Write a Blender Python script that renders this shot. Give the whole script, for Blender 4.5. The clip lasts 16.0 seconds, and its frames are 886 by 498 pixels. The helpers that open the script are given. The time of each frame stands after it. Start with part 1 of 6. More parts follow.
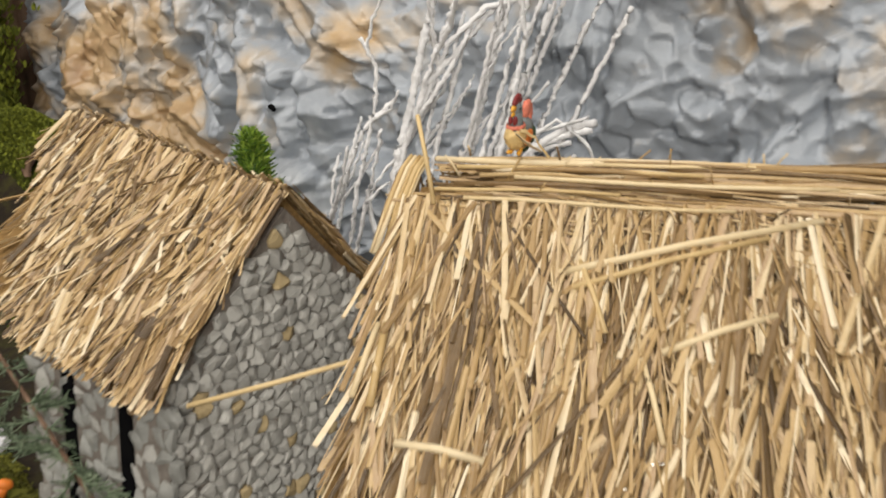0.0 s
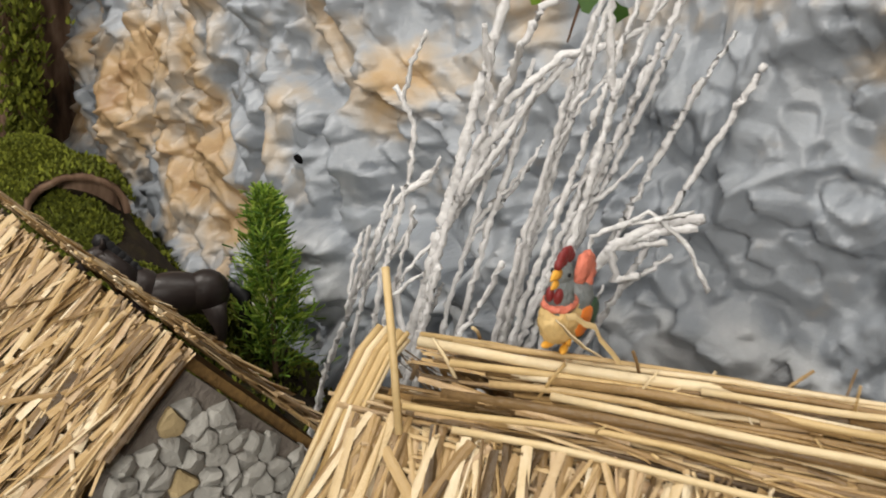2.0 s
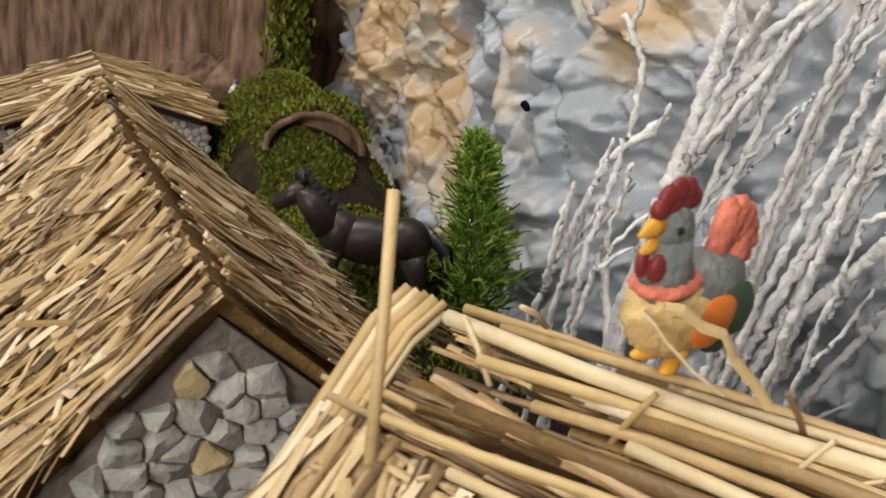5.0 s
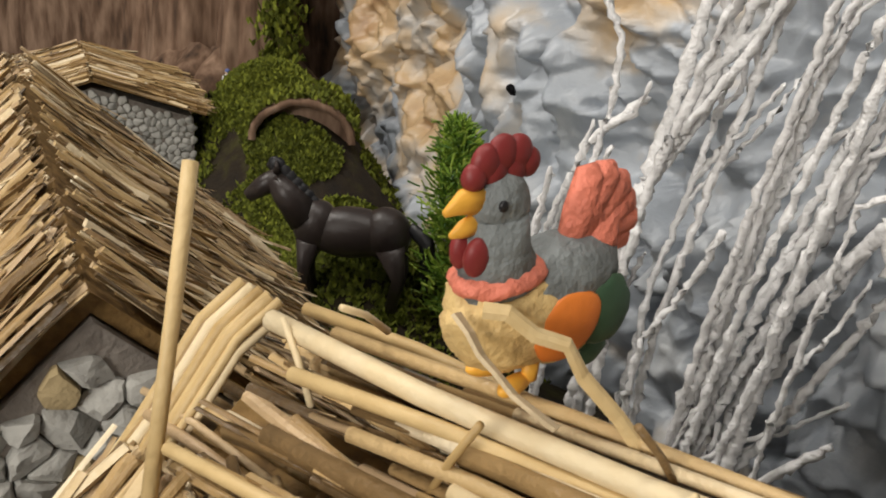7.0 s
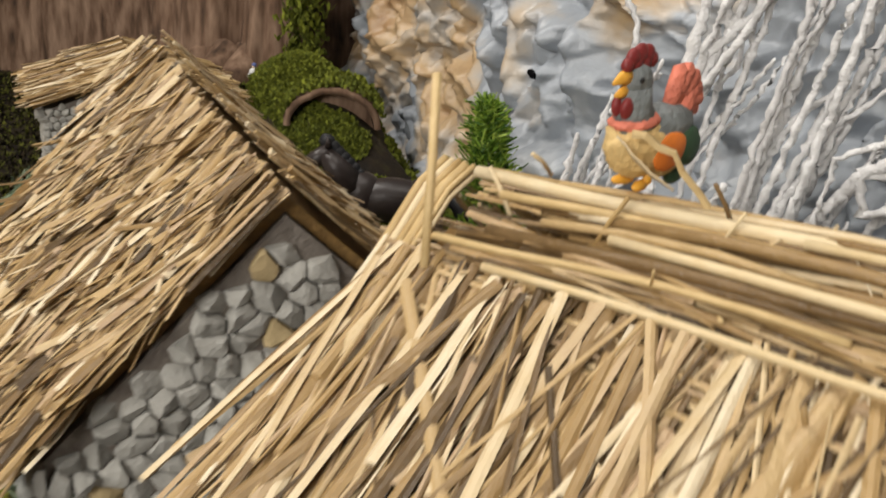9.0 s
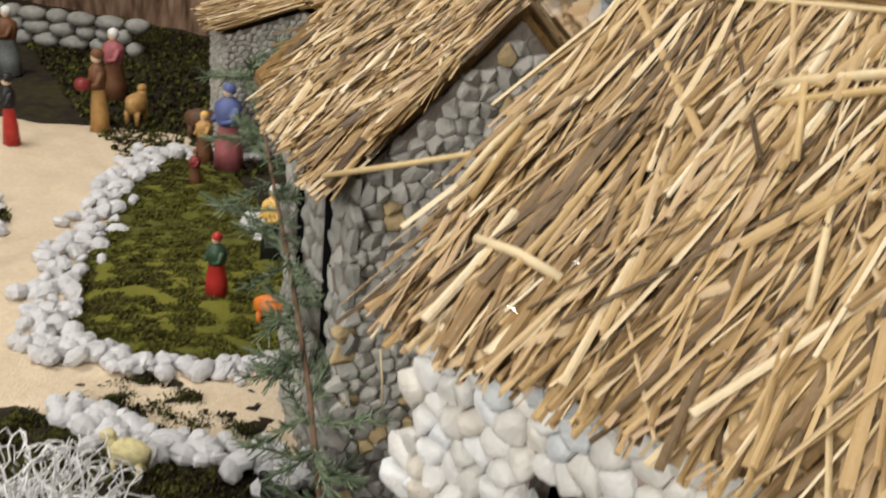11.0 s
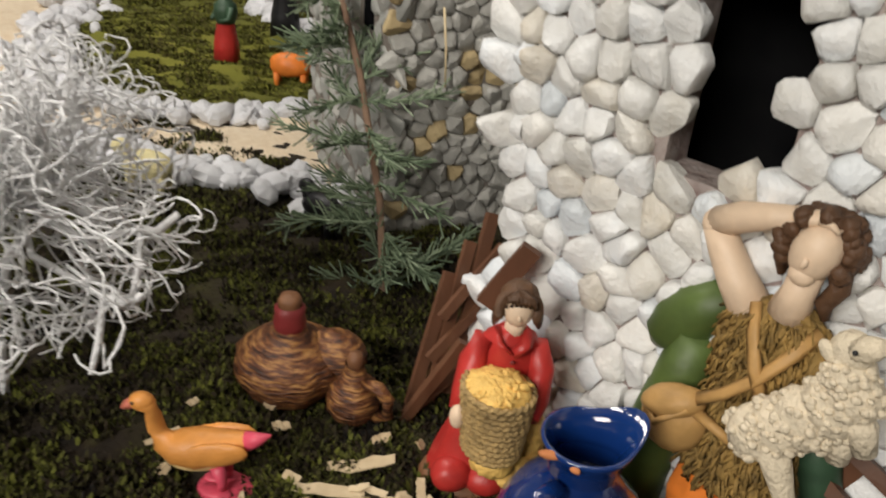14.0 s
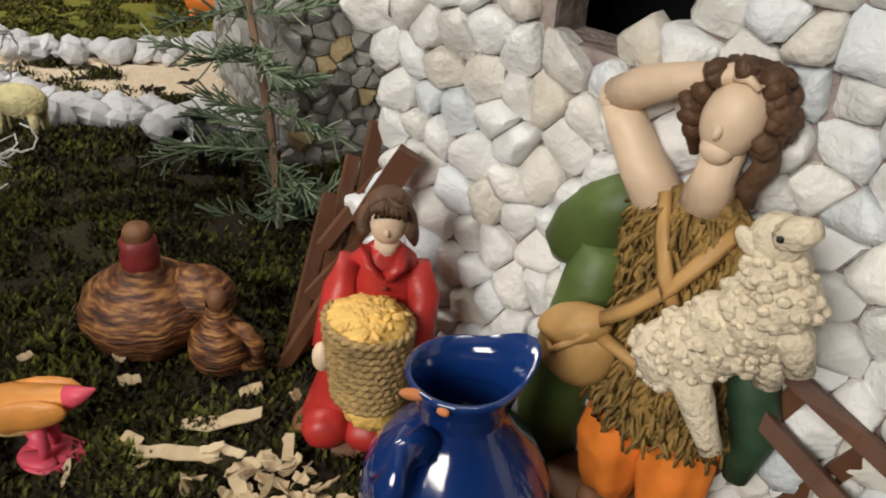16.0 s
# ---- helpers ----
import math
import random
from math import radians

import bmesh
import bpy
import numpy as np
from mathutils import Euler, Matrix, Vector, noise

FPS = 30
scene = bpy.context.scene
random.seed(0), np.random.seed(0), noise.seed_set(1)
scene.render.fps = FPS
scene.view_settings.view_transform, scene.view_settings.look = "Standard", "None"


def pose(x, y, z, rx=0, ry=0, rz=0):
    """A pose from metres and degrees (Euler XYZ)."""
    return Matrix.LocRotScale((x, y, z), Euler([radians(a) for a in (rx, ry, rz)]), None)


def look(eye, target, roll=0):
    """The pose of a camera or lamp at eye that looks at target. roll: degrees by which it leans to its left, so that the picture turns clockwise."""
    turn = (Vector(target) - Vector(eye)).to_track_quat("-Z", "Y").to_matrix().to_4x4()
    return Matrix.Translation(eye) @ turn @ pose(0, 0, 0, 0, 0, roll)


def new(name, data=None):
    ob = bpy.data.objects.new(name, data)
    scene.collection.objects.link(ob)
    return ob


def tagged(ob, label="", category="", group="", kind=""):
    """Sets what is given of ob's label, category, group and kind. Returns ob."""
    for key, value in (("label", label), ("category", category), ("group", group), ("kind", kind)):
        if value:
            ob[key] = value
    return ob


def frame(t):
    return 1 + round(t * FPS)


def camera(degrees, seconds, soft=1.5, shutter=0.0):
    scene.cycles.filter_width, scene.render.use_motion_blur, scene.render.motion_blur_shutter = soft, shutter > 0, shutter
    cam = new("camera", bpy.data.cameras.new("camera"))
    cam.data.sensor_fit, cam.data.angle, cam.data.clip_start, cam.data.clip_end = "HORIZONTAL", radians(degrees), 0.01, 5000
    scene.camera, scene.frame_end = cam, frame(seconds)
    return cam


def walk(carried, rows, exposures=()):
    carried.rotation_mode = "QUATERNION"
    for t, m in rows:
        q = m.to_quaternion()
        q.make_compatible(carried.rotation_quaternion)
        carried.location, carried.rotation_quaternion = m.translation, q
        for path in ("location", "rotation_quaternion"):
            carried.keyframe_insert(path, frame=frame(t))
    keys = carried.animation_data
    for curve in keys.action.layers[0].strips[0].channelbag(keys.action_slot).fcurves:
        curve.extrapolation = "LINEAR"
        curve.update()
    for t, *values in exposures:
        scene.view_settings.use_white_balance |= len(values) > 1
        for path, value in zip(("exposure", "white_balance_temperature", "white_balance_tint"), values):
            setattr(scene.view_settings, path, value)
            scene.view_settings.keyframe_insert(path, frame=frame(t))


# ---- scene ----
cam = camera(53.1, 16.0, soft=1.9, shutter=0.5)
PATH = [
    (0, (-0.021, 0.034, 0.565), (-0.071, 1.922, -0.095), 4.4),
    (0.5, (-0.006, 0.142, 0.557), (-0.104, 2.032, -0.088), 4.9),
    (1, (0.001, 0.199, 0.563), (-0.134, 2.088, -0.077), 5.1),
    (1.5, (0.004, 0.261, 0.575), (-0.19, 2.149, -0.055), 5.9),
    (2, (0.002, 0.316, 0.566), (-0.254, 2.196, -0.066), 6.6),
    (2.5, (-0.002, 0.34, 0.56), (-0.306, 2.209, -0.082), 6.9),
    (3, (0.002, 0.349, 0.554), (-0.409, 2.184, -0.129), 6.6),
    (3.5, (0.01, 0.381, 0.56), (-0.563, 2.167, -0.135), 7.4),
    (3.7, (0.005, 0.391, 0.543), (-0.639, 2.152, -0.153), 8.1),
    (5.8, (0.055, 0.481, 0.517), (-0.811, 2.111, -0.253), 5.7),
    (6, (0.053, 0.485, 0.517), (-0.806, 2.119, -0.252), 6.0),
    (6.5, (0.054, 0.499, 0.51), (-0.812, 2.124, -0.27), 5.6),
    (7, (0.055, 0.508, 0.505), (-0.817, 2.134, -0.268), 5.6),
    (7.5, (0.054, 0.513, 0.505), (-0.822, 2.135, -0.27), 5.4),
    (8, (0.058, 0.508, 0.504), (-0.819, 2.132, -0.267), 5.4),
    (8.2, (0.059, 0.494, 0.505), (-0.817, 2.119, -0.264), 5.3),
    (10.3, (0.109, 0.179, 0.511), (-0.694, 1.838, -0.263), 5.8),
    (10.5, (0.113, 0.164, 0.495), (-0.735, 1.797, -0.287), 5.9),
    (11, (0.129, 0.14, 0.453), (-0.846, 1.697, -0.337), 6.0),
    (11.5, (0.134, 0.145, 0.415), (-0.883, 1.655, -0.413), 5.4),
    (12, (0.122, 0.13, 0.392), (-0.888, 1.633, -0.457), 5.2),
    (12.5, (0.098, 0.119, 0.363), (-0.894, 1.614, -0.521), 4.9),
    (13, (0.084, 0.115, 0.327), (-0.88, 1.601, -0.601), 4.5),
    (13.5, (0.081, 0.109, 0.289), (-0.846, 1.613, -0.648), 5.2),
    (14, (0.087, 0.135, 0.266), (-0.801, 1.641, -0.706), 5.4),
    (14.5, (0.073, 0.161, 0.242), (-0.785, 1.661, -0.765), 5.0),
    (15, (0.076, 0.177, 0.231), (-0.766, 1.682, -0.782), 4.9),
    (15.5, (0.093, 0.189, 0.222), (-0.756, 1.679, -0.807), 4.0),
    (16, (0.102, 0.198, 0.219), (-0.737, 1.691, -0.813), 3.7),
]
walk(cam, [(t, look(eye, target, roll)) for t, eye, target, roll in PATH])

# ---- light: unseen area lamps added in front of and over the display ----
world = bpy.data.worlds.new("world")
scene.world = world
world.use_nodes = True
world.node_tree.nodes["Background"].inputs[0].default_value = (0.9, 0.95, 1.0, 1)
world.node_tree.nodes["Background"].inputs[1].default_value = 0.25


def unseen_lamp(name, x, y, z, sx, sy, power, colour, target):
    data = bpy.data.lights.new(name, "AREA")
    data.shape, data.size, data.size_y, data.energy, data.color = "RECTANGLE", sx, sy, power, colour
    ob = new(name, data)
    ob.matrix_world = look((x, y, z), target)
    return tagged(ob, "unseen white rectangular lamp added to light the display", "lamp")


# low front lamp, added behind the camera to brighten the upright walls
unseen_lamp("unseen_lamp", -0.15, -1.7, 1.30, 1.2, 0.8, 54, (1.0, 0.95, 0.875), (-0.15, 0.6, 0.1))
# weak light from overhead, for the hall's ceiling lamps
unseen_lamp("unseen_lamp", 0.1, 0.5, 2.1, 0.8, 0.6, 12, (1.0, 0.95, 0.88), (0.0, 0.7, 0.2))
# fill added to brighten the mounds and tree at the back left
unseen_lamp("unseen_lamp", -1.4, 0.55, 2.0, 0.6, 0.6, 30, (1.0, 0.95, 0.88), (-1.2, 1.0, 0.0))


# ---- materials ----
def material(name, stops, scale=60.0, rough=0.75, bump=0.3, bump_scale=None, stretch=(1, 1, 1), island=0.0, metal=0.0, detail=6.0, coat=0.0, big=0.35, bump_kind="noise", spec=0.4):
    """A surface from colour stops [(position, rgb)], varied by fine noise, a broad noise and, by island, from piece to piece."""
    m = bpy.data.materials.new(name)
    m.use_nodes = True
    nt = m.node_tree
    bsdf = nt.nodes["Principled BSDF"]
    N, L = nt.nodes.new, nt.links.new
    tc, info = N("ShaderNodeTexCoord"), N("ShaderNodeObjectInfo")
    shift = N("ShaderNodeVectorMath")
    shift.operation = "MULTIPLY_ADD"
    shift.inputs[1].default_value = (7.1, 3.3, 5.7)
    mapping = N("ShaderNodeMapping")
    mapping.inputs["Scale"].default_value = stretch
    L(info.outputs["Random"], shift.inputs[0])
    L(tc.outputs["Object"], shift.inputs[2])
    L(shift.outputs[0], mapping.inputs[0])
    fine, broad = N("ShaderNodeTexNoise"), N("ShaderNodeTexNoise")
    fine.inputs["Scale"].default_value, fine.inputs["Detail"].default_value = scale, detail
    broad.inputs["Scale"].default_value, broad.inputs["Detail"].default_value = scale * 0.13, 3
    L(mapping.outputs[0], fine.inputs["Vector"])
    L(mapping.outputs[0], broad.inputs["Vector"])
    mix = N("ShaderNodeMix")
    mix.inputs["Factor"].default_value = big
    L(fine.outputs[0], mix.inputs["A"])
    L(broad.outputs[0], mix.inputs["B"])
    value = mix.outputs[0]
    if island:
        geo = N("ShaderNodeNewGeometry")
        add, frac, mix2 = N("ShaderNodeMath"), N("ShaderNodeMath"), N("ShaderNodeMix")
        frac.operation = "FRACT"
        L(geo.outputs["Random Per Island"], add.inputs[0])
        L(info.outputs["Random"], add.inputs[1])
        L(add.outputs[0], frac.inputs[0])
        mix2.inputs["Factor"].default_value = island
        L(value, mix2.inputs["A"])
        L(frac.outputs[0], mix2.inputs["B"])
        value = mix2.outputs[0]
    ramp = N("ShaderNodeValToRGB")
    while len(ramp.color_ramp.elements) < len(stops):
        ramp.color_ramp.elements.new(0.5)
    for e, (p, c) in zip(ramp.color_ramp.elements, stops):
        e.position, e.color = p, (*c, 1)
    L(value, ramp.inputs[0])
    L(ramp.outputs[0], bsdf.inputs["Base Color"])
    bsdf.inputs["Roughness"].default_value, bsdf.inputs["Metallic"].default_value = rough, metal
    bsdf.inputs["Coat Weight"].default_value = coat
    bsdf.inputs["Specular IOR Level"].default_value = spec
    if bump:
        b = N("ShaderNodeBump")
        b.inputs["Strength"].default_value, b.inputs["Distance"].default_value = bump, 0.002
        if bump_kind == "noise":
            tex = N("ShaderNodeTexNoise")
            tex.inputs["Detail"].default_value = detail
        else:
            tex = N("ShaderNodeTexVoronoi")
        tex.inputs["Scale"].default_value = bump_scale or scale * 2
        L(mapping.outputs[0], tex.inputs["Vector"])
        L(tex.outputs[0], b.inputs["Height"])
        L(b.outputs[0], bsdf.inputs["Normal"])
    return m


# end stops put the shade of gaps and pale highlights into stalk colour
STRAW = material("straw", [(0.08, (0.072, 0.044, 0.019)), (0.24, (0.224, 0.14, 0.06)), (0.42, (0.396, 0.261, 0.113)), (0.58, (0.521, 0.372, 0.186)), (0.7, (0.428, 0.298, 0.177)), (0.82, (0.595, 0.451, 0.25)), (0.95, (0.78, 0.68, 0.5))], 160, 0.4, 0.4, 500, island=0.86, big=0.2)
STRAW_PALE = material("straw_pale", [(0.15, (0.40, 0.26, 0.10)), (0.5, (0.62, 0.46, 0.23)), (0.9, (0.76, 0.65, 0.45))], 140, 0.5, 0.25, 400, island=0.5)
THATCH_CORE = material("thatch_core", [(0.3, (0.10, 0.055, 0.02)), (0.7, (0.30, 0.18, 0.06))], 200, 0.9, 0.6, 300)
STONE_WHITE = material("stone_white", [(0.2, (0.60, 0.57, 0.50)), (0.4, (0.72, 0.71, 0.68)), (0.6, (0.82, 0.82, 0.81)), (0.8, (0.70, 0.745, 0.79))], 80, 0.42, 0.55, 420, island=0.35, big=0.35)
STONE_CREAM = material("stone_cream", [(0.25, (0.62, 0.56, 0.46)), (0.45, (0.75, 0.72, 0.66)), (0.7, (0.84, 0.83, 0.80))], 90, 0.42, 0.55, 420, island=0.35, big=0.4)
STONE_BLUISH = material("stone_bluish", [(0.25, (0.50, 0.53, 0.56)), (0.5, (0.68, 0.72, 0.75)), (0.75, (0.80, 0.83, 0.85))], 90, 0.42, 0.55, 420, island=0.35, big=0.4)
STONE_GREY = material("stone_grey", [(0.2, (0.24, 0.235, 0.215)), (0.5, (0.38, 0.37, 0.34)), (0.85, (0.52, 0.51, 0.47))], 120, 0.85, 0.8, 220, island=0.45, big=0.4)
STONE_OCHRE = material("stone_ochre", [(0.3, (0.33, 0.25, 0.13)), (0.8, (0.55, 0.43, 0.24))], 120, 0.85, 0.7, 260, island=0.3)
MORTAR = material("mortar", [(0.3, (0.12, 0.10, 0.085)), (0.7, (0.26, 0.23, 0.2))], 150, 0.95, 0.7, 300)
MORTAR_WHITE = material("mortar_dark_red", [(0.3, (0.16, 0.10, 0.09)), (0.7, (0.45, 0.40, 0.37))], 150, 0.95, 0.7, 300)
CEMENT = material("cement", [(0.25, (0.19, 0.19, 0.175)), (0.75, (0.42, 0.42, 0.39))], 60, 0.9, 0.9, 140)
# near-black without gloss: shade inside openings put into the colour
SHADE_BLACK = material("shade_black", [(0.3, (0.004, 0.004, 0.005)), (0.7, (0.008, 0.008, 0.008))], 60, 1.0, 0.0, spec=0.0)
SOIL = material("mossy_soil", [(0.3, (0.006, 0.004, 0.002)), (0.48, (0.016, 0.010, 0.004)), (0.60, (0.030, 0.026, 0.005)), (0.85, (0.060, 0.058, 0.010))], 45, 0.95, 1.0, 150, big=0.5)
MOSS = material("moss", [(0.30, (0.006, 0.004, 0.002)), (0.42, (0.020, 0.012, 0.004)), (0.52, (0.036, 0.034, 0.006)), (0.62, (0.085, 0.092, 0.011)), (0.80, (0.155, 0.15, 0.022))], 40, 0.95, 0.6, 300, island=0.28, big=0.25)
MOSS_OLIVE = material("olive_moss", [(0.28, (0.035, 0.024, 0.006)), (0.40, (0.062, 0.054, 0.010)), (0.52, (0.085, 0.088, 0.012)), (0.66, (0.145, 0.145, 0.016)), (0.9, (0.25, 0.22, 0.04))], 30, 0.95, 0.6, 260, island=0.3, big=0.7)
MOSS_BRIGHT = material("bright_moss", [(0.1, (0.03, 0.03, 0.006)), (0.4, (0.10, 0.12, 0.012)), (0.8, (0.21, 0.23, 0.02)), (1.0, (0.30, 0.28, 0.05))], 40, 0.95, 0.6, 300, island=0.4, big=0.6)
SAWDUST = material("sawdust", [(0.25, (0.42, 0.31, 0.19)), (0.5, (0.62, 0.49, 0.34)), (0.8, (0.74, 0.64, 0.49))], 150, 0.95, 1.0, 420, island=0.3)
PAPER = material("rock_paper", [(0.30, (0.34, 0.20, 0.10)), (0.38, (0.52, 0.37, 0.21)), (0.43, (0.47, 0.42, 0.36)), (0.47, (0.36, 0.39, 0.43)), (0.53, (0.31, 0.34, 0.38)), (0.585, (0.50, 0.52, 0.54)), (0.635, (0.39, 0.40, 0.42)), (0.68, (0.56, 0.39, 0.21))], 8, 0.40, 1.0, 70, big=0.55, spec=0.55)
TWIG_WHITE = material("white_twig", [(0.3, (0.74, 0.73, 0.73)), (0.75, (0.90, 0.90, 0.90))], 150, 0.8, 1.0, 420, island=0.25)
BARK = material("bark", [(0.33, (0.022, 0.013, 0.008)), (0.46, (0.13, 0.075, 0.046)), (0.70, (0.36, 0.24, 0.165))], 46, 0.9, 1.0, 80, stretch=(1, 1, 0.25))
WOOD_DARK = material("dark_wood", [(0.25, (0.05, 0.02, 0.01)), (0.6, (0.14, 0.06, 0.03)), (0.9, (0.27, 0.14, 0.07))], 60, 0.55, 0.4, 160, stretch=(1, 1, 0.2))
ROOM_WALL = material("hall_plaster", [(0.3, (0.62, 0.60, 0.56)), (0.7, (0.70, 0.68, 0.64))], 8, 0.9, 0.1, 60)


# ---- mesh helpers ----
def mesh_object(name, verts, faces, mats, parent=None, label="", smooth=False, slots=None, crease=0.0):
    me = bpy.data.meshes.new(name)
    me.from_pydata([tuple(v) for v in verts], [], faces)
    for m in (mats if isinstance(mats, (list, tuple)) else [mats]):
        me.materials.append(m)
    if slots is not None:
        me.polygons.foreach_set("material_index", slots)
    if smooth:
        me.polygons.foreach_set("use_smooth", [True] * len(me.polygons))
    me.update()
    if crease:
        me.set_sharp_from_angle(angle=radians(crease))
    ob = new(name, me)
    ob.parent = parent
    if label:
        ob["label"] = label
    return ob


def part(name, bm, mats, parent=None, label="", smooth=False):
    me = bpy.data.meshes.new(name)
    bmesh.ops.recalc_face_normals(bm, faces=bm.faces)
    bm.to_mesh(me)
    bm.free()
    for m in (mats if isinstance(mats, (list, tuple)) else [mats]):
        me.materials.append(m)
    if smooth:
        me.polygons.foreach_set("use_smooth", [True] * len(me.polygons))
    ob = new(name, me)
    ob.parent = parent
    if label:
        ob["label"] = label
    return ob


def thing(name, label, category, group="", kind="", at=(0, 0, 0)):
    ob = new(name)
    ob.empty_display_size = 0.02
    ob.location = at
    bpy.context.view_layer.update()
    return tagged(ob, label, category, group, kind)


def strand(vs, fs, pts, width, thick, twist=0.0):
    """A stalk through the points: a flattened four-sided tube with closed ends."""
    pts = [Vector(p) for p in pts]
    base = len(vs)
    for i, p in enumerate(pts):
        d = (pts[min(i + 1, len(pts) - 1)] - pts[max(i - 1, 0)]).normalized()
        side = d.cross(Vector((0, 0, 1)))
        if side.length < 0.05:
            side = d.cross(Vector((1, 0, 0)))
        side.normalize()
        side = Matrix.Rotation(twist, 3, d) @ side
        up = side.cross(d)
        for a, b in ((0.95, 0.2), (0.3, 1), (-0.35, 0.95), (-1, 0.1), (0, -0.9)):
            vs.append(p + side * (a * width / 2) + up * (b * thick / 2))
    for i in range(len(pts) - 1):
        for k in range(5):
            a, b = base + i * 5 + k, base + i * 5 + (k + 1) % 5
            fs.append((a, b, b + 5, a + 5))
    fs.append(tuple(base + k for k in range(5))[::-1])
    fs.append(tuple(base + (len(pts) - 1) * 5 + k for k in range(5)))


def tube(vs, fs, pts, radii, sides=6):
    pts = [Vector(p) for p in pts]
    base = len(vs)
    ref = Vector((0.3, 0.2, 0.93))
    for i, p in enumerate(pts):
        d = (pts[min(i + 1, len(pts) - 1)] - pts[max(i - 1, 0)]).normalized()
        s = d.cross(ref)
        if s.length < 0.1:
            s = d.cross(Vector((1, 0, 0)))
        s.normalize()
        u = s.cross(d)
        for k in range(sides):
            a = 2 * math.pi * k / sides
            vs.append(p + (s * math.cos(a) + u * math.sin(a)) * radii[i])
    for i in range(len(pts) - 1):
        for k in range(sides):
            a, b = base + i * sides + k, base + i * sides + (k + 1) % sides
            fs.append((a, b, b + sides, a + sides))
    fs.append(tuple(base + k for k in range(sides))[::-1])
    fs.append(tuple(base + (len(pts) - 1) * sides + k for k in range(sides)))


def cells(x0, x1, y0, y1, step, rng, inside=None, squash=1.0):
    """Voronoi cells of jittered sites over a rectangle: [(centre, corners)]."""
    sites = []
    ny = max(1, round((y1 - y0) / (step * squash)))
    nx = max(1, round((x1 - x0) / step))
    for j in range(-1, ny + 1):
        for i in range(-1, nx + 1):
            sites.append((x0 + (i + 0.5 + 0.5 * (j % 2) + rng.uniform(-0.38, 0.38)) * step, y0 + (j + 0.5 + rng.uniform(-0.36, 0.36)) * step * squash))
    out = []
    for k, (cx, cy) in enumerate(sites):
        if not (x0 - step * 0.2 <= cx <= x1 + step * 0.2 and y0 <= cy <= y1):
            continue
        if inside and not inside(cx, cy):
            continue
        poly = [(cx - step, cy - step), (cx + step, cy - step), (cx + step, cy + step), (cx - step, cy + step)]
        for q, (sx, sy) in enumerate(sites):
            dx, dy = sx - cx, sy - cy
            if q == k or dx * dx + dy * dy > 9 * step * step:
                continue
            mx, my = cx + dx / 2, cy + dy / 2
            res = []
            for a, b in zip(poly, poly[1:] + poly[:1]):
                da, db = (a[0] - mx) * dx + (a[1] - my) * dy, (b[0] - mx) * dx + (b[1] - my) * dy
                if da <= 0:
                    res.append(a)
                if da * db < 0:
                    t = da / (da - db)
                    res.append((a[0] + (b[0] - a[0]) * t, a[1] + (b[1] - a[1]) * t))
            poly = res
            if len(poly) < 3:
                break
        if len(poly) >= 3:
            gx, gy = sum(p[0] for p in poly) / len(poly), sum(p[1] for p in poly) / len(poly)
            out.append(((gx, gy), poly))
    return out


def stone_shape(c, poly, rng, gap, high, sharp=0.25, deep=0.004):
    """A stone that fills its cell: rounded outline, domed front. Local x, y in the wall, z outwards."""
    rough = []
    n = len(poly)
    for i in range(n):
        a, b = poly[i], poly[(i + 1) % n]
        for t in (sharp, 1 - sharp):
            rough.append(((a[0] + (b[0] - a[0]) * t) - c[0], (a[1] + (b[1] - a[1]) * t) - c[1]))
    size = sum(math.hypot(*p) for p in rough) / len(rough)
    k = max(0.4, 1 - gap / size)
    vs, fs = [], []
    m = len(rough)
    h = high * rng.uniform(0.75, 1.3)
    planes = []
    for _ in range(3):
        a = rng.uniform(0, 6.283)
        planes.append((math.cos(a) * rng.uniform(0.25, 0.8), math.sin(a) * rng.uniform(0.25, 0.8), h * rng.uniform(0.75, 1.1)))
    def top(x, y, z):
        return min([z] + [c + x * p + y * q for p, q, c in planes])
    for scale, z in ((0.94 * k, -deep), (k, h * 0.35), (0.86 * k, h * 0.80), (0.48 * k, h * 1.02)):
        for x, y in rough:
            j = rng.uniform(0.91, 1.08)
            x1, y1 = x * scale * j, y * scale * j
            vs.append((x1, y1, max(-deep, top(x1, y1, z)) if z > 0 else z))
    vs.append((0.0, 0.0, top(0.0, 0.0, h * 1.05)))
    for r in range(3):
        for i in range(m):
            a, b = r * m + i, r * m + (i + 1) % m
            fs.append((a, b, b + m, a + m))
    for i in range(m):
        fs.append((3 * m + i, 3 * m + (i + 1) % m, 4 * m))
    return vs, fs


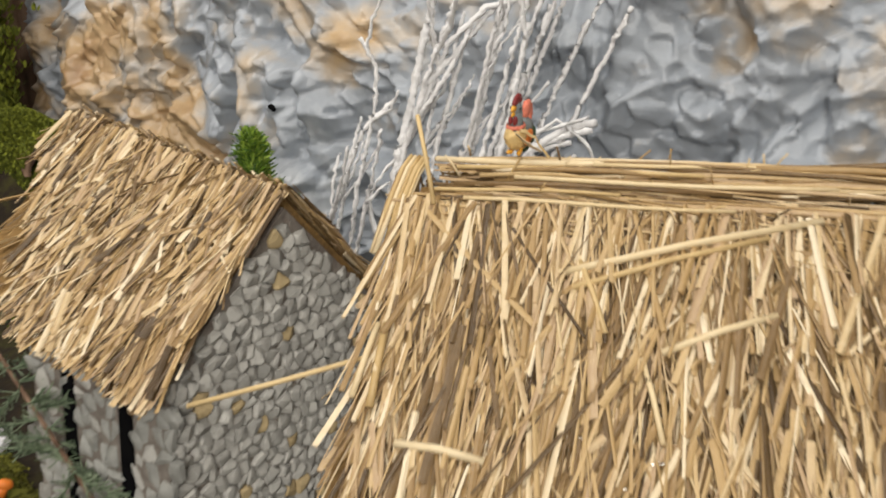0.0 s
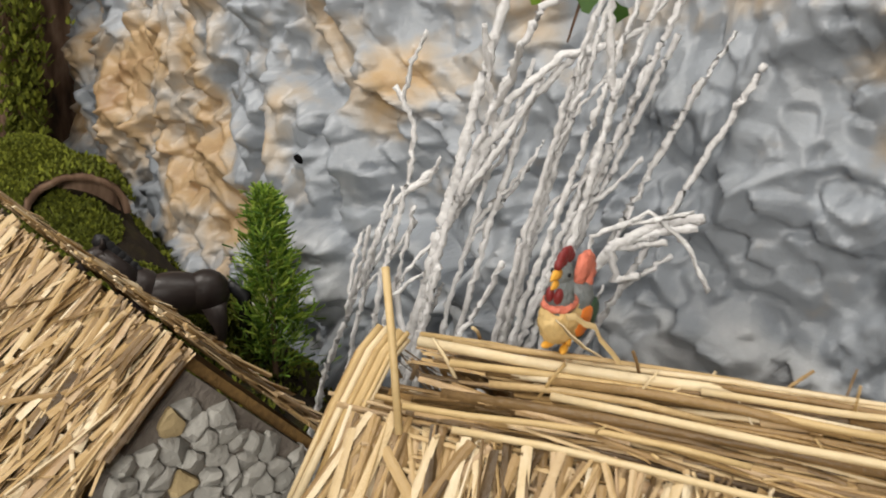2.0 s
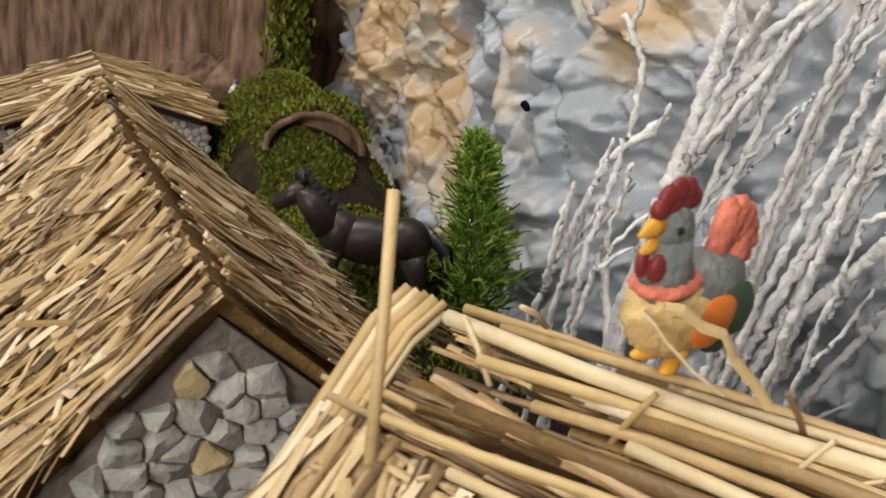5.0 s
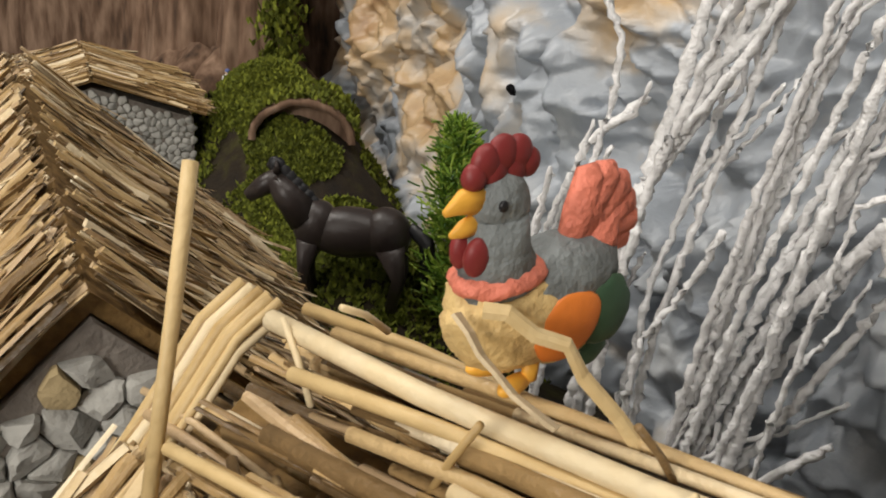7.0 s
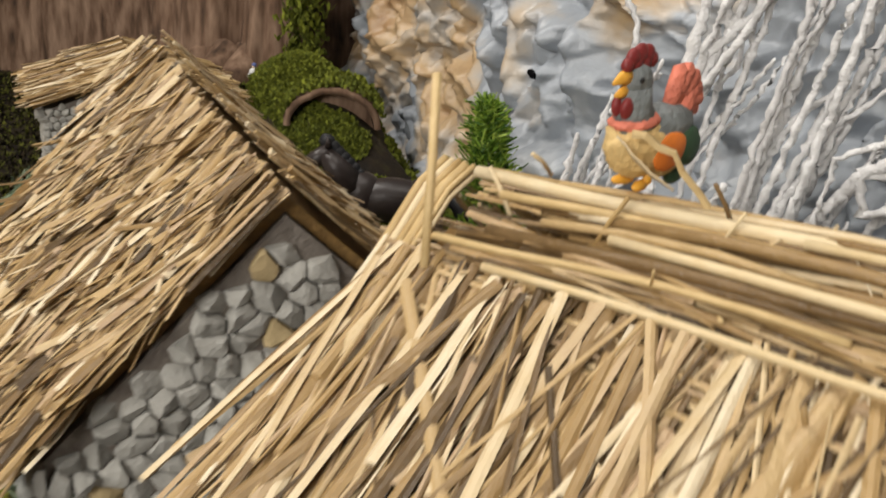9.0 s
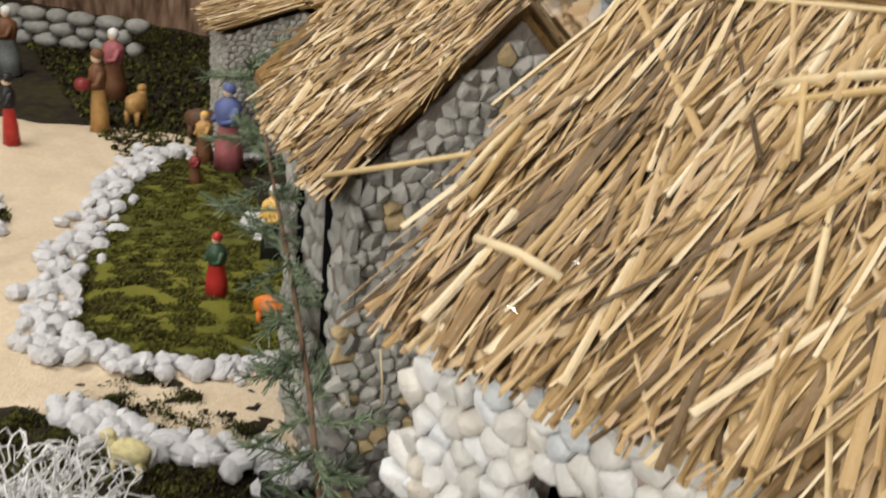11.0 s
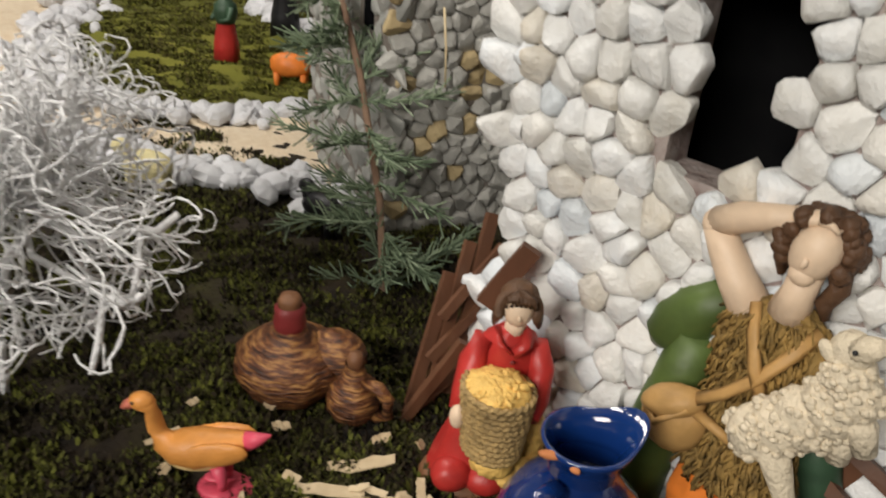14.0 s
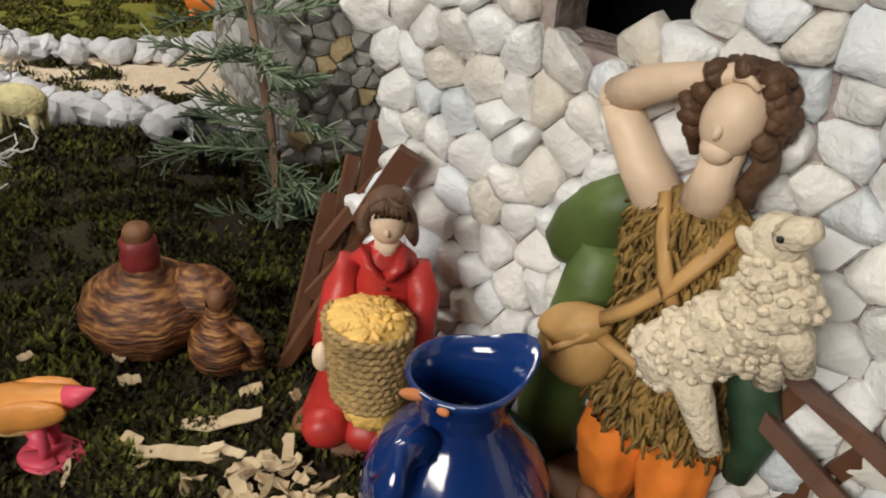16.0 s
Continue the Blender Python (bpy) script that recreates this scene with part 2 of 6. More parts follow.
def stone_wall(parent, name, frame_matrix, size, step, rng, mats, odds, inside=None, gap=0.0006, high=0.005, limit=300, near=None, squash=0.85, smooth=True, sharp=0.22):
    """Stones over a wall's face. frame_matrix: x along the wall, y up, z outwards. The first ones within near are pieces of their own, the rest one mesh."""
    made, jv, jf, js = 0, [], [], []
    for c, poly in cells(0, size[0], 0, size[1], step, rng, inside, squash):
        vs, fs = stone_shape(c, poly, rng, gap, high, sharp)
        slot = rng.choices(range(len(mats)), odds)[0]
        place = frame_matrix @ Matrix.Translation((c[0], c[1], 0))
        if made < limit and (near is None or near(*c)):
            ob = mesh_object(name, vs, fs, mats[slot], parent, smooth=True, crease=58 if smooth else 26)
            ob.matrix_world = place
            made += 1
        else:
            base = len(jv)
            jv += [place @ Vector(v) for v in vs]
            jf += [tuple(i + base for i in f) for f in fs]
            js += [slot] * len(fs)
    if jv:
        ob = mesh_object(name + "s_beyond", jv, jf, mats, parent, smooth=True, slots=js, crease=58 if smooth else 26)
        tagged(ob, kind="stuff")


def slab(parent, name, corners, thick, mat, label=""):
    """A flat plate: four or more corners (front face, counter-clockwise seen from the front), thickened backwards."""
    c = [Vector(p) for p in corners]
    n = (c[1] - c[0]).cross(c[2] - c[0]).normalized()
    k = len(c)
    vs = c + [p - n * thick for p in c]
    fs = [tuple(range(k)), tuple(range(2 * k - 1, k - 1, -1))] + [(i, i + k, (i + 1) % k + k, (i + 1) % k) for i in range(k)]
    return mesh_object(name, vs, fs, mat, parent, label)


# ---- the setting: hall, ground, paper rock face ----
def ground_z(x, y):
    z = -0.010 - 0.072 * min(max(y - 0.36, 0.0), 0.85)
    for cx, cy, h, r in ((-0.86, 1.58, 0.26, 0.13), (-1.15, 1.78, 0.18, 0.13), (-0.66, 1.45, 0.16, 0.12), (-0.42, 1.25, 0.205, 0.12), (-0.05, 1.22, 0.10, 0.14)):
        z += h * math.exp(-((x - cx) ** 2 + (y - cy) ** 2) / (2 * r * r))
    return z


def build_ground():
    xs = np.concatenate([np.linspace(-6, -2.1, 14), np.linspace(-2.0, 0.7, 180), np.linspace(0.8, 6, 14)])
    ys = np.concatenate([np.linspace(-4, 0.0, 10), np.linspace(0.05, 2.1, 150), np.linspace(2.3, 6, 10)])
    vs = [(x, y, ground_z(x, y) + 0.006 * noise.noise(Vector((x * 9, y * 9, 0))) + 0.004 * noise.noise(Vector((x * 31, y * 31, 5)))) for y in ys for x in xs]
    w = len(xs)
    fs = [(j * w + i, j * w + i + 1, (j + 1) * w + i + 1, (j + 1) * w + i) for j in range(len(ys) - 1) for i in range(w - 1)]
    return tagged(mesh_object("ground", vs, fs, SOIL, smooth=True), "dark mossy earth spread over the display table", "ground", kind="structure")


build_ground()

ROOM = (-4.0, 4.0, -3.5, 4.0, -0.9, 2.3)
x0, x1, y0, y1, z0, z1 = ROOM
for name, quad in (
    ("wall_west", [(x0, y0, z0), (x0, y1, z0), (x0, y1, z1), (x0, y0, z1)]),
    ("wall_north", [(x0, y1, z0), (x1, y1, z0), (x1, y1, z1), (x0, y1, z1)]),
    ("wall_east", [(x1, y1, z0), (x1, y0, z0), (x1, y0, z1), (x1, y1, z1)]),
    ("wall_south", [(x1, y0, z0), (x0, y0, z0), (x0, y0, z1), (x1, y0, z1)]),
    ("ceiling", [(x0, y0, z1), (x0, y1, z1), (x1, y1, z1), (x1, y0, z1)]),
):
    tagged(slab(None, name, quad[::-1], -0.1, ROOM_WALL), "plain pale plaster surface of the hall", "ceiling" if name == "ceiling" else "wall", kind="structure")

FACE_LINE = [(-1.02, 1.92), (-0.83, 1.78), (-0.60, 1.58), (-0.34, 1.37), (-0.14, 1.27), (0.10, 1.15), (0.36, 1.04), (0.75, 0.88), (1.25, 0.68)]


def face_point(s):
    """A point along the foot of the paper rock face, s from 0 to 1."""
    pts = [Vector(p) for p in FACE_LINE]
    lens = [(b - a).length for a, b in zip(pts, pts[1:])]
    d, i = s * sum(lens), 0
    while i < len(lens) - 1 and d > lens[i]:
        d -= lens[i]
        i += 1
    return pts[i] + (pts[i + 1] - pts[i]) * (d / lens[i])


def crumple(p, seed):
    """Height of creased paper: facets that meet in sharp folds, at four sizes."""
    o = Vector((seed, seed * 1.7, 0.0))
    q = p + Vector((noise.noise(p * 5 + o), noise.noise(p * 5 - o), 0)) * 0.05
    h = 0.060 * noise.noise(q * 2.6 + o) - 0.045 * abs(noise.noise(q * 5.0 - o))
    for f, k in ((8.0, 0.95), (19.0, 1.30), (41.0, 1.35)):
        d, c = noise.voronoi(q * f + o)
        r = q * f + o
        w = min(1.0, (d[1] - d[0]) / 0.12)
        g0 = noise.noise_vector(c[0] * 13.7 + o)
        g1 = noise.noise_vector(c[1] * 13.7 + o)
        h0 = g0.x * (r - c[0]).x + g0.y * (r - c[0]).y
        h1 = g1.x * (r - c[1]).x + g1.y * (r - c[1]).y
        h += k / f * (h0 * (0.5 + 0.5 * w) + h1 * (0.5 - 0.5 * w))
    return h


def build_rock_face():
    nx, nz = 680, 270
    foot = [face_point(i / (nx - 1)) for i in range(nx)]
    vs = []
    for j in range(nz):
        z = -0.09 + 1.05 * j / (nz - 1)
        for i in range(nx):
            q = foot[i]
            h = crumple(Vector(((q.x - q.y) * 0.72, z, 0.35 * q.x)), 2.0)
            vs.append((q.x - 0.5 * h, q.y - 0.85 * h + 0.06 * z, z))
    fs = [(j * nx + i, j * nx + i + 1, (j + 1) * nx + i + 1, (j + 1) * nx + i) for j in range(nz - 1) for i in range(nx - 1)]
    ob = mesh_object("backdrop", vs, fs, PAPER, smooth=True)
    return tagged(ob, "crumpled grey and ochre painted paper shaped as a rock face", "backdrop", kind="structure")


build_rock_face()

# ---- white cottage ----
HO, HYAW = Vector((0.0, 0.622, 0.425)), radians(-10)
HU, HN = Vector((math.cos(HYAW), math.sin(HYAW), 0)), Vector((math.sin(HYAW), -math.cos(HYAW), 0))


def house(u, n, z):
    return Vector((HO.x, HO.y, 0)) + HU * u + HN * n + Vector((0, 0, z))


def roof_at(u, n, z):
    """Like house(), with the roof's own slight rise along the ridge."""
    return house(u, n, z - 0.016 + 0.09 * (u + 0.05))


def frame_of(origin, along, up):
    """A matrix with x along, y up and z outwards."""
    along, up = along.normalized(), up.normalized()
    out = along.cross(up).normalized()
    up = out.cross(along)
    m = Matrix((along, up, out)).transposed().to_4x4()
    m.translation = origin
    return m


WALL_N, SLOPE = 0.177, 0.70
WIN = (0.029, 0.074, 0.137, 0.211)


def build_white_cottage():
    rng = random.Random(11)
    cottage = thing("stone_cottage", "small white pebble cottage with a thick straw roof", "model house")
    z0, z1, u0, u1 = -0.03, 0.268, -0.038, 0.42
    ua, ub, za, zb = WIN
    # front wall with the window opening through it, side and back walls
    def box(a, b):
        bm = bmesh.new()
        c = [house(*p) for p in ((a[0], a[1], a[2]), (b[0], a[1], a[2]), (b[0], b[1], a[2]), (a[0], b[1], a[2]), (a[0], a[1], b[2]), (b[0], a[1], b[2]), (b[0], b[1], b[2]), (a[0], b[1], b[2]))]
        v = [bm.verts.new(p) for p in c]
        for f in ((0, 1, 2, 3), (4, 5, 6, 7), (0, 1, 5, 4), (1, 2, 6, 5), (2, 3, 7, 6), (3, 0, 4, 7)):
            bm.faces.new([v[i] for i in f])
        part("wall", bm, MORTAR_WHITE, cottage, "dark mortar behind white pebbles")
    t = 0.018
    box((u0, WALL_N - t, z0), (ua, WALL_N, z1))
    box((ub, WALL_N - t, z0), (u1, WALL_N, z1))
    box((ua, WALL_N - t, z0), (ub, WALL_N, za))
    box((ua, WALL_N - t, zb), (ub, WALL_N, z1))
    box((u0, -WALL_N, z0), (u0 + t, WALL_N - t, z1))
    box((u1 - t, -WALL_N, z0), (u1, WALL_N - t, z1))
    box((u0 + t, -WALL_N, z0), (u1 - t, -WALL_N + t, z1))
    # black sheet behind the window in place of the room's shade
    lining = slab(cottage, "lining", [house(ua - 0.06, WALL_N - 0.055, 0.05), house(ub + 0.06, WALL_N - 0.055, 0.05), house(ub + 0.06, WALL_N - 0.055, 0.29), house(ua - 0.06, WALL_N - 0.055, 0.29)], 0.002, SHADE_BLACK, "black panel standing in for the unlit interior")
    m = frame_of(house(u0 - 0.007, WALL_N, z0), HU, Vector((0, 0, 1)))

    def free(x, y):
        u, z = x + u0 - 0.007, y + z0
        return not (ua + 0.0045 < u < ub - 0.0045 and za + 0.0045 < z < zb - 0.0045)
    stone_wall(cottage, "stone", m, (0.40, 0.298), 0.0140, rng, [STONE_WHITE, STONE_CREAM, STONE_BLUISH], [62, 18, 16], free, 0.0002, 0.0080, 300, lambda x, y: x < 0.17, 1.0, sharp=0.17)
    m = frame_of(house(u0, -WALL_N, z0), HN, Vector((0, 0, 1)))
    stone_wall(cottage, "stone", m, (2 * WALL_N - 0.006, 0.298), 0.0150, rng, [STONE_WHITE, STONE_CREAM], [70, 12], None, 0.0001, 0.004, 0, None, 1.02)
    slab(cottage, "gable", [house(u0 + 0.002, -WALL_N, z1), house(u0 + 0.002, WALL_N, z1), house(u0 + 0.002, 0, z1 + 0.11)], 0.012, MORTAR_WHITE)
    return cottage


cottage = build_white_cottage()


def thatch(parent, place, length, drop, rows, per_row, rng, mat, spread=0.10, wide=(0.0022, 0.0042), long=(0.05, 0.11), single=150, lift=0.006, fan=None, skew=0.0, inset=0.0, first=0.0):
    """Stalks laid down a roof slope. place(u, s, h): a point along the ridge, down the slope and above it."""
    vs, fs = [], []
    count = 0
    for r in range(rows):
        s = drop * (1 - (r + 0.5) / rows)
        for i in range(per_row):
            u = length[0] + (length[1] - length[0]) * (i + rng.random()) / per_row
            ln = rng.uniform(*long)
            s0 = s + rng.uniform(-0.5, 0.5) * drop / rows - ln * 0.5
            s0 = min(max(s0, first + rng.uniform(-0.004, 0.004)), drop - 0.02)
            s1 = min(s0 + ln, drop + rng.uniform(-0.004, 0.016))
            if skew:
                u = length[0] + (u - length[0]) * (1 - skew * s0 / drop)
            slant = rng.gauss(0, spread * (3.0 if rng.random() < 0.09 else 1.0)) + (fan(u) if fan else 0)
            h = rng.random() ** 1.5 * lift + 0.0025
            tip = rng.uniform(-0.0015, 0.006)
            if inset:
                near = max(0.0, 1 - (u - length[0]) / 0.14)
                u += inset * near * s0 / drop
                slant += inset * near / drop
            if u + slant * (s1 - s0) < length[0] - 0.010:
                slant = abs(slant) * 0.3
            pts = [place(u, s0, h + 0.001), place(u + slant * (s1 - s0) * 0.5, (s0 + s1) / 2, h + rng.uniform(0, 0.002)), place(u + slant * (s1 - s0), s1, h + tip)]
            w = rng.uniform(*wide) * (rng.uniform(0.3, 0.7) if rng.random() < 0.52 else rng.choice((1.0, 1.0, 1.1, 1.5)))
            th, tw = w * rng.uniform(0.15, 0.6), rng.uniform(-0.6, 0.6)
            count += 1
            if single and rng.random() < 0.12 and r > rows * 0.3:
                sv, sf = [], []
                strand(sv, sf, pts, w, th, tw)
                mesh_object("straw", sv, sf, mat, parent)
                single -= 1
            else:
                strand(vs, fs, pts, w, th, tw)
    ob = mesh_object("thatch", vs, fs, mat, parent)
    tagged(ob, "golden straw stalks laid in layers", kind="stuff")


def build_white_roof():
    rng = random.Random(5)
    cs, sn = 1 / math.hypot(1, SLOPE), SLOPE / math.hypot(1, SLOPE)
    total = 0.206 / cs
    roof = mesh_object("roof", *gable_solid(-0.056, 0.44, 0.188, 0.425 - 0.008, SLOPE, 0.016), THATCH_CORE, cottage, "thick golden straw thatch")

    def front(u, s, h):
        return roof_at(u, s * cs + h * sn, HO.z - s * sn + h * cs)

    def back(u, s, h):
        return roof_at(u, -s * cs - h * sn, HO.z - s * sn + h * cs)
    fan = lambda u: -0.05 * max(0.0, 1 - (u + 0.07) / 0.10)
    thatch(roof, front, (-0.064, 0.44), total, 11, 370, rng, STRAW, 0.2, single=220, lift=0.010, inset=0.024, first=0.030)
    thatch(roof, back, (-0.064, 0.44), total, 6, 150, rng, STRAW, 0.13, single=0)
    # stalks laid along the ridge
    vs, fs = [], []
    for i in range(190):
        u0 = rng.uniform(-0.045, 0.38)
        ln = rng.uniform(0.08, 0.22)
        n = rng.gauss(0.010, 0.020)
        n = max(-0.03, min(0.05, n))
        z = HO.z + 0.011 - abs(n) * SLOPE + rng.uniform(0, 0.006)
        k = rng.gauss(0, 0.05)
        pts = [roof_at(u0 + ln * t, n + k * ln * t, z - abs(n + k * ln * t) * 0.3 + 0.003 * math.sin(t * 3)) for t in (0, 0.33, 0.66, 1)]
        w = rng.uniform(0.003, 0.006)
        if i < 190:
            sv, sf = [], []
            w *= 0.5 if i % 3 else 0.8
            tube(sv, sf, pts, [w * 0.55, w * 0.5, w * 0.5, w * 0.42], 8)
            mesh_object("ridge_straw", sv, sf, STRAW, roof, smooth=True)
        else:
            strand(vs, fs, pts, w, w * 0.5, rng.uniform(-0.4, 0.4))
    vs, fs = [], []
    for i in range(800):
        u0, ln = rng.uniform(-0.05, 0.40), rng.uniform(0.04, 0.13)
        n = rng.uniform(-0.026, 0.044)
        k = rng.gauss(0, 0.09)
        z = HO.z + 0.007 - abs(n) * SLOPE + rng.uniform(0, 0.005)
        pts = [roof_at(u0 + ln * t, n + k * ln * t, z - abs(k * ln * t) * 0.5) for t in (0, 0.5, 1)]
        w = rng.uniform(0.0012, 0.0032)
        strand(vs, fs, pts, w, w * 0.6, rng.uniform(-0.8, 0.8))
    tagged(mesh_object("ridge_thatch", vs, fs, STRAW, roof), "straw laid lengthwise along the ridge", kind="stuff")
    return roof


def gable_solid(u0, u1, half, top, slope, thick):
    """A folded plate over the ridge: vertices and faces."""
    prof = [(-half, top - half * slope), (0, top), (half, top - half * slope), (half, top - half * slope - thick), (0, top - thick), (-half, top - half * slope - thick)]
    vs = [roof_at(u, n, z) for u in (u0, u1) for n, z in prof]
    fs = [tuple(range(6))[::-1], tuple(range(6, 12))] + [(i, (i + 1) % 6, (i + 1) % 6 + 6, i + 6) for i in range(6)]
    return vs, fs


white_roof = build_white_roof()

# ---- grey cottage ----
GP, GG = Vector((-0.206, 0.605, 0)), Vector((0.52, 0.85, 0)).normalized()
GN = Vector((GG.y, -GG.x, 0))


def grey(g, f, z):
    """g along the gable wall, f back along the ridge."""
    return GP + GG * g - GN * f + Vector((0, 0, z))


G0, G1, GA, GTOP, GLEN, GFOOT = -0.030, 0.200, 0.085, 0.362, 0.165, -0.06
GSL = (GTOP - 0.255) / (GA - G0)


def build_grey_cottage():
    rng = random.Random(21)
    cot = thing("stone_cottage", "small grey stone cottage with a straw roof", "model house")
    prof = [(G0, GFOOT), (G1, GFOOT), (G1, GTOP - GSL * (G1 - GA)), (GA, GTOP), (G0, GTOP - GSL * (GA - G0))]
    vs = [grey(g, f, z) for f in (0, GLEN) for g, z in prof]
    k = len(prof)
    fs = [tuple(range(k)), tuple(range(2 * k - 1, k - 1, -1))] + [(i, i + k, (i + 1) % k + k, (i + 1) % k) for i in range(k)]
    mesh_object("wall", vs, fs, MORTAR, cot, "grey cemented wall")
    m = frame_of(grey(G0, 0, GFOOT), GG, Vector((0, 0, 1)))

    def inside(x, y):
        g, z = x + G0, y + GFOOT
        return z < GTOP - 0.004 - GSL * abs(g - GA)
    stone_wall(cot, "stone", m, (G1 - G0, GTOP - GFOOT), 0.0135, rng, [STONE_GREY, STONE_OCHRE], [14, 1], inside, 0.0001, 0.006, 300, None, smooth=False, sharp=0.15)
    # front wall: rough upright cement lumps with two dark slots, their shade painted black
    rng = random.Random(8)
    m = frame_of(grey(G0, GLEN, GFOOT), GN, Vector((0, 0, 1)))
    slots = ((GLEN - 0.047, 0.008), (GLEN - 0.118, 0.008))

    def solid(x, y):
        z = y + GFOOT
        return not any(abs(x - c) < w and 0.10 < z < 0.235 for c, w in slots)
    stone_wall(cot, "cement_block", m, (GLEN, 0.31), 0.0125, rng, [CEMENT, STONE_GREY], [5, 1], solid, 0.0001, 0.0036, 150, None, squash=1.6, smooth=False, sharp=0.12)
    # flat black plates on the wall take the place of shaded slots
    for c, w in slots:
        slab(cot, "slot", [m @ Vector((c - w, 0.165, 0.001)), m @ Vector((c + w, 0.165, 0.001)), m @ Vector((c + w, 0.295, 0.001)), m @ Vector((c - w, 0.295, 0.001))], 0.002, SHADE_BLACK, "black plate standing in for the shade in a narrow opening")
    cs, sn = 1 / math.hypot(1, GSL), GSL / math.hypot(1, GSL)

    def front(u, s, h):
        return grey(GA - s * cs - h * sn, u, GTOP + 0.009 + 0.075 * u - s * sn + h * cs)

    def back(u, s, h):
        return grey(GA + s * cs + h * sn, u, GTOP + 0.012 + 0.075 * u - s * sn + h * cs)
    half = 0.125
    prof = [(-half, GTOP - half * GSL), (0, GTOP), (half, GTOP - half * GSL), (half, GTOP - half * GSL + 0.008), (0, GTOP + 0.008), (-half, GTOP - half * GSL + 0.008)]
    vs = [grey(GA + g, f, z + 0.001 + 0.075 * f) for f in (0.004, 0.240) for g, z in prof]
    fs = [tuple(range(6))[::-1], tuple(range(6, 12))] + [(i, (i + 1) % 6, (i + 1) % 6 + 6, i + 6) for i in range(6)]
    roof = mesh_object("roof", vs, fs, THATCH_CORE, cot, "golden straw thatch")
    thatch(roof, front, (-0.006, 0.255), 0.132 / cs, 10, 230, rng, STRAW, 0.24, (0.002, 0.0048), (0.025, 0.06), 150, 0.009, None, 0.42)
    thatch(roof, back, (-0.006, 0.255), 0.135 / cs, 7, 150, rng, STRAW, 0.16, (0.002, 0.0038), (0.03, 0.065), 60, 0.005)
    return cot


build_grey_cottage()

# ---- paints of the figurines and small things ----
def paint(name, rgb, rough=0.55, vary=0.25, scale=90, bump=0.25, **more):
    dark, light = [c * (1 - vary) for c in rgb], [min(1.0, c * (1 + vary)) for c in rgb]
    return material(name, [(0.3, dark), (0.7, light)], scale, rough, bump, **more)


P_RED = paint("red_paint", (0.42, 0.03, 0.025), 0.4)
P_DKRED = paint("dark_red_paint", (0.20, 0.025, 0.025), 0.5)
P_CORAL = paint("coral_paint", (0.58, 0.17, 0.11), 0.6, 0.45, 120, 1.0, bump_scale=300)
P_ORANGE = paint("orange_paint", (0.72, 0.20, 0.03), 0.5)
P_BEAK = paint("yellow_orange_paint", (0.75, 0.38, 0.05), 0.5)
P_GREY = paint("slate_grey_paint", (0.17, 0.185, 0.185), 0.65, 0.35, 160, 0.8, bump_scale=320)
P_CREAM = paint("cream_paint", (0.70, 0.50, 0.22), 0.6, 0.2, 160, 0.9, bump_scale=260)
P_GREEN = paint("dark_green_paint", (0.035, 0.075, 0.04), 0.5, 0.5, 60)
P_MOSSGREEN = paint("olive_green_paint", (0.08, 0.12, 0.03), 0.5, 0.5, 50)
P_SKIN = paint("flesh_paint", (0.74, 0.56, 0.40), 0.5, 0.12)
P_HAIR = paint("brown_hair_paint", (0.10, 0.05, 0.025), 0.55, 0.4, 140, 0.8)
P_FUR = paint("fur_paint", (0.26, 0.16, 0.045), 0.7, 0.75, 150, 1.0, bump_scale=260, stretch=(2.0, 2.0, 0.7))
P_STRAP = paint("tan_strap_paint", (0.45, 0.26, 0.09), 0.55)
P_WOOL = paint("ivory_wool_paint", (0.72, 0.62, 0.46), 0.6, 0.15, 200, 0.9)
P_HAY = paint("yellow_hay_paint", (0.78, 0.50, 0.14), 0.6, 0.25, 160, 0.8)
P_ROPE = paint("rope_basket_paint", (0.40, 0.27, 0.11), 0.65, 0.5, 260, 0.9)
P_BLACK = paint("black_paint", (0.012, 0.012, 0.014), 0.45)
P_HORSE = paint("dark_horse_paint", (0.030, 0.022, 0.020), 0.4)
P_BLUE = paint("faded_blue_paint", (0.10, 0.13, 0.30), 0.6)
P_ROSE = paint("dusty_rose_paint", (0.35, 0.11, 0.12), 0.6)
P_BROWN = paint("brown_paint", (0.16, 0.07, 0.03), 0.6)
P_WHITE = paint("white_paint", (0.75, 0.74, 0.72), 0.5)
P_GOOSE = paint("goose_orange_paint", (0.62, 0.26, 0.06), 0.45, 0.25)
P_PINK = paint("pink_paint", (0.65, 0.08, 0.13), 0.45)
GLAZE = material("blue_glaze", [(0.3, (0.004, 0.02, 0.11)), (0.7, (0.008, 0.04, 0.17))], 30, 0.12, 0.08, 60, coat=0.6, spec=0.6)
CLAY = paint("bare_clay", (0.55, 0.20, 0.07), 0.8)
# the lightest stop paints highlights on the weave
WICKER = material("brown_wicker", [(0.36, (0.03, 0.010, 0.005)), (0.50, (0.13, 0.045, 0.016)), (0.68, (0.40, 0.20, 0.06))], 300, 0.5, 1.0, 330, stretch=(0.4, 0.4, 2.4), big=0.1)
SHAVING = material("wood_shaving", [(0.2, (0.34, 0.24, 0.13)), (0.8, (0.60, 0.49, 0.32))], 120, 0.7, 0.4, 300, island=0.3)
METAL = material("staple_steel", [(0.3, (0.65, 0.65, 0.66)), (0.7, (0.8, 0.8, 0.8))], 50, 0.25, 0.0, metal=1.0)
NEEDLE = material("grey_green_needles", [(0.2, (0.06, 0.09, 0.05)), (0.6, (0.16, 0.21, 0.125)), (0.9, (0.31, 0.37, 0.25))], 120, 0.6, 0.2, 300, island=0.6)
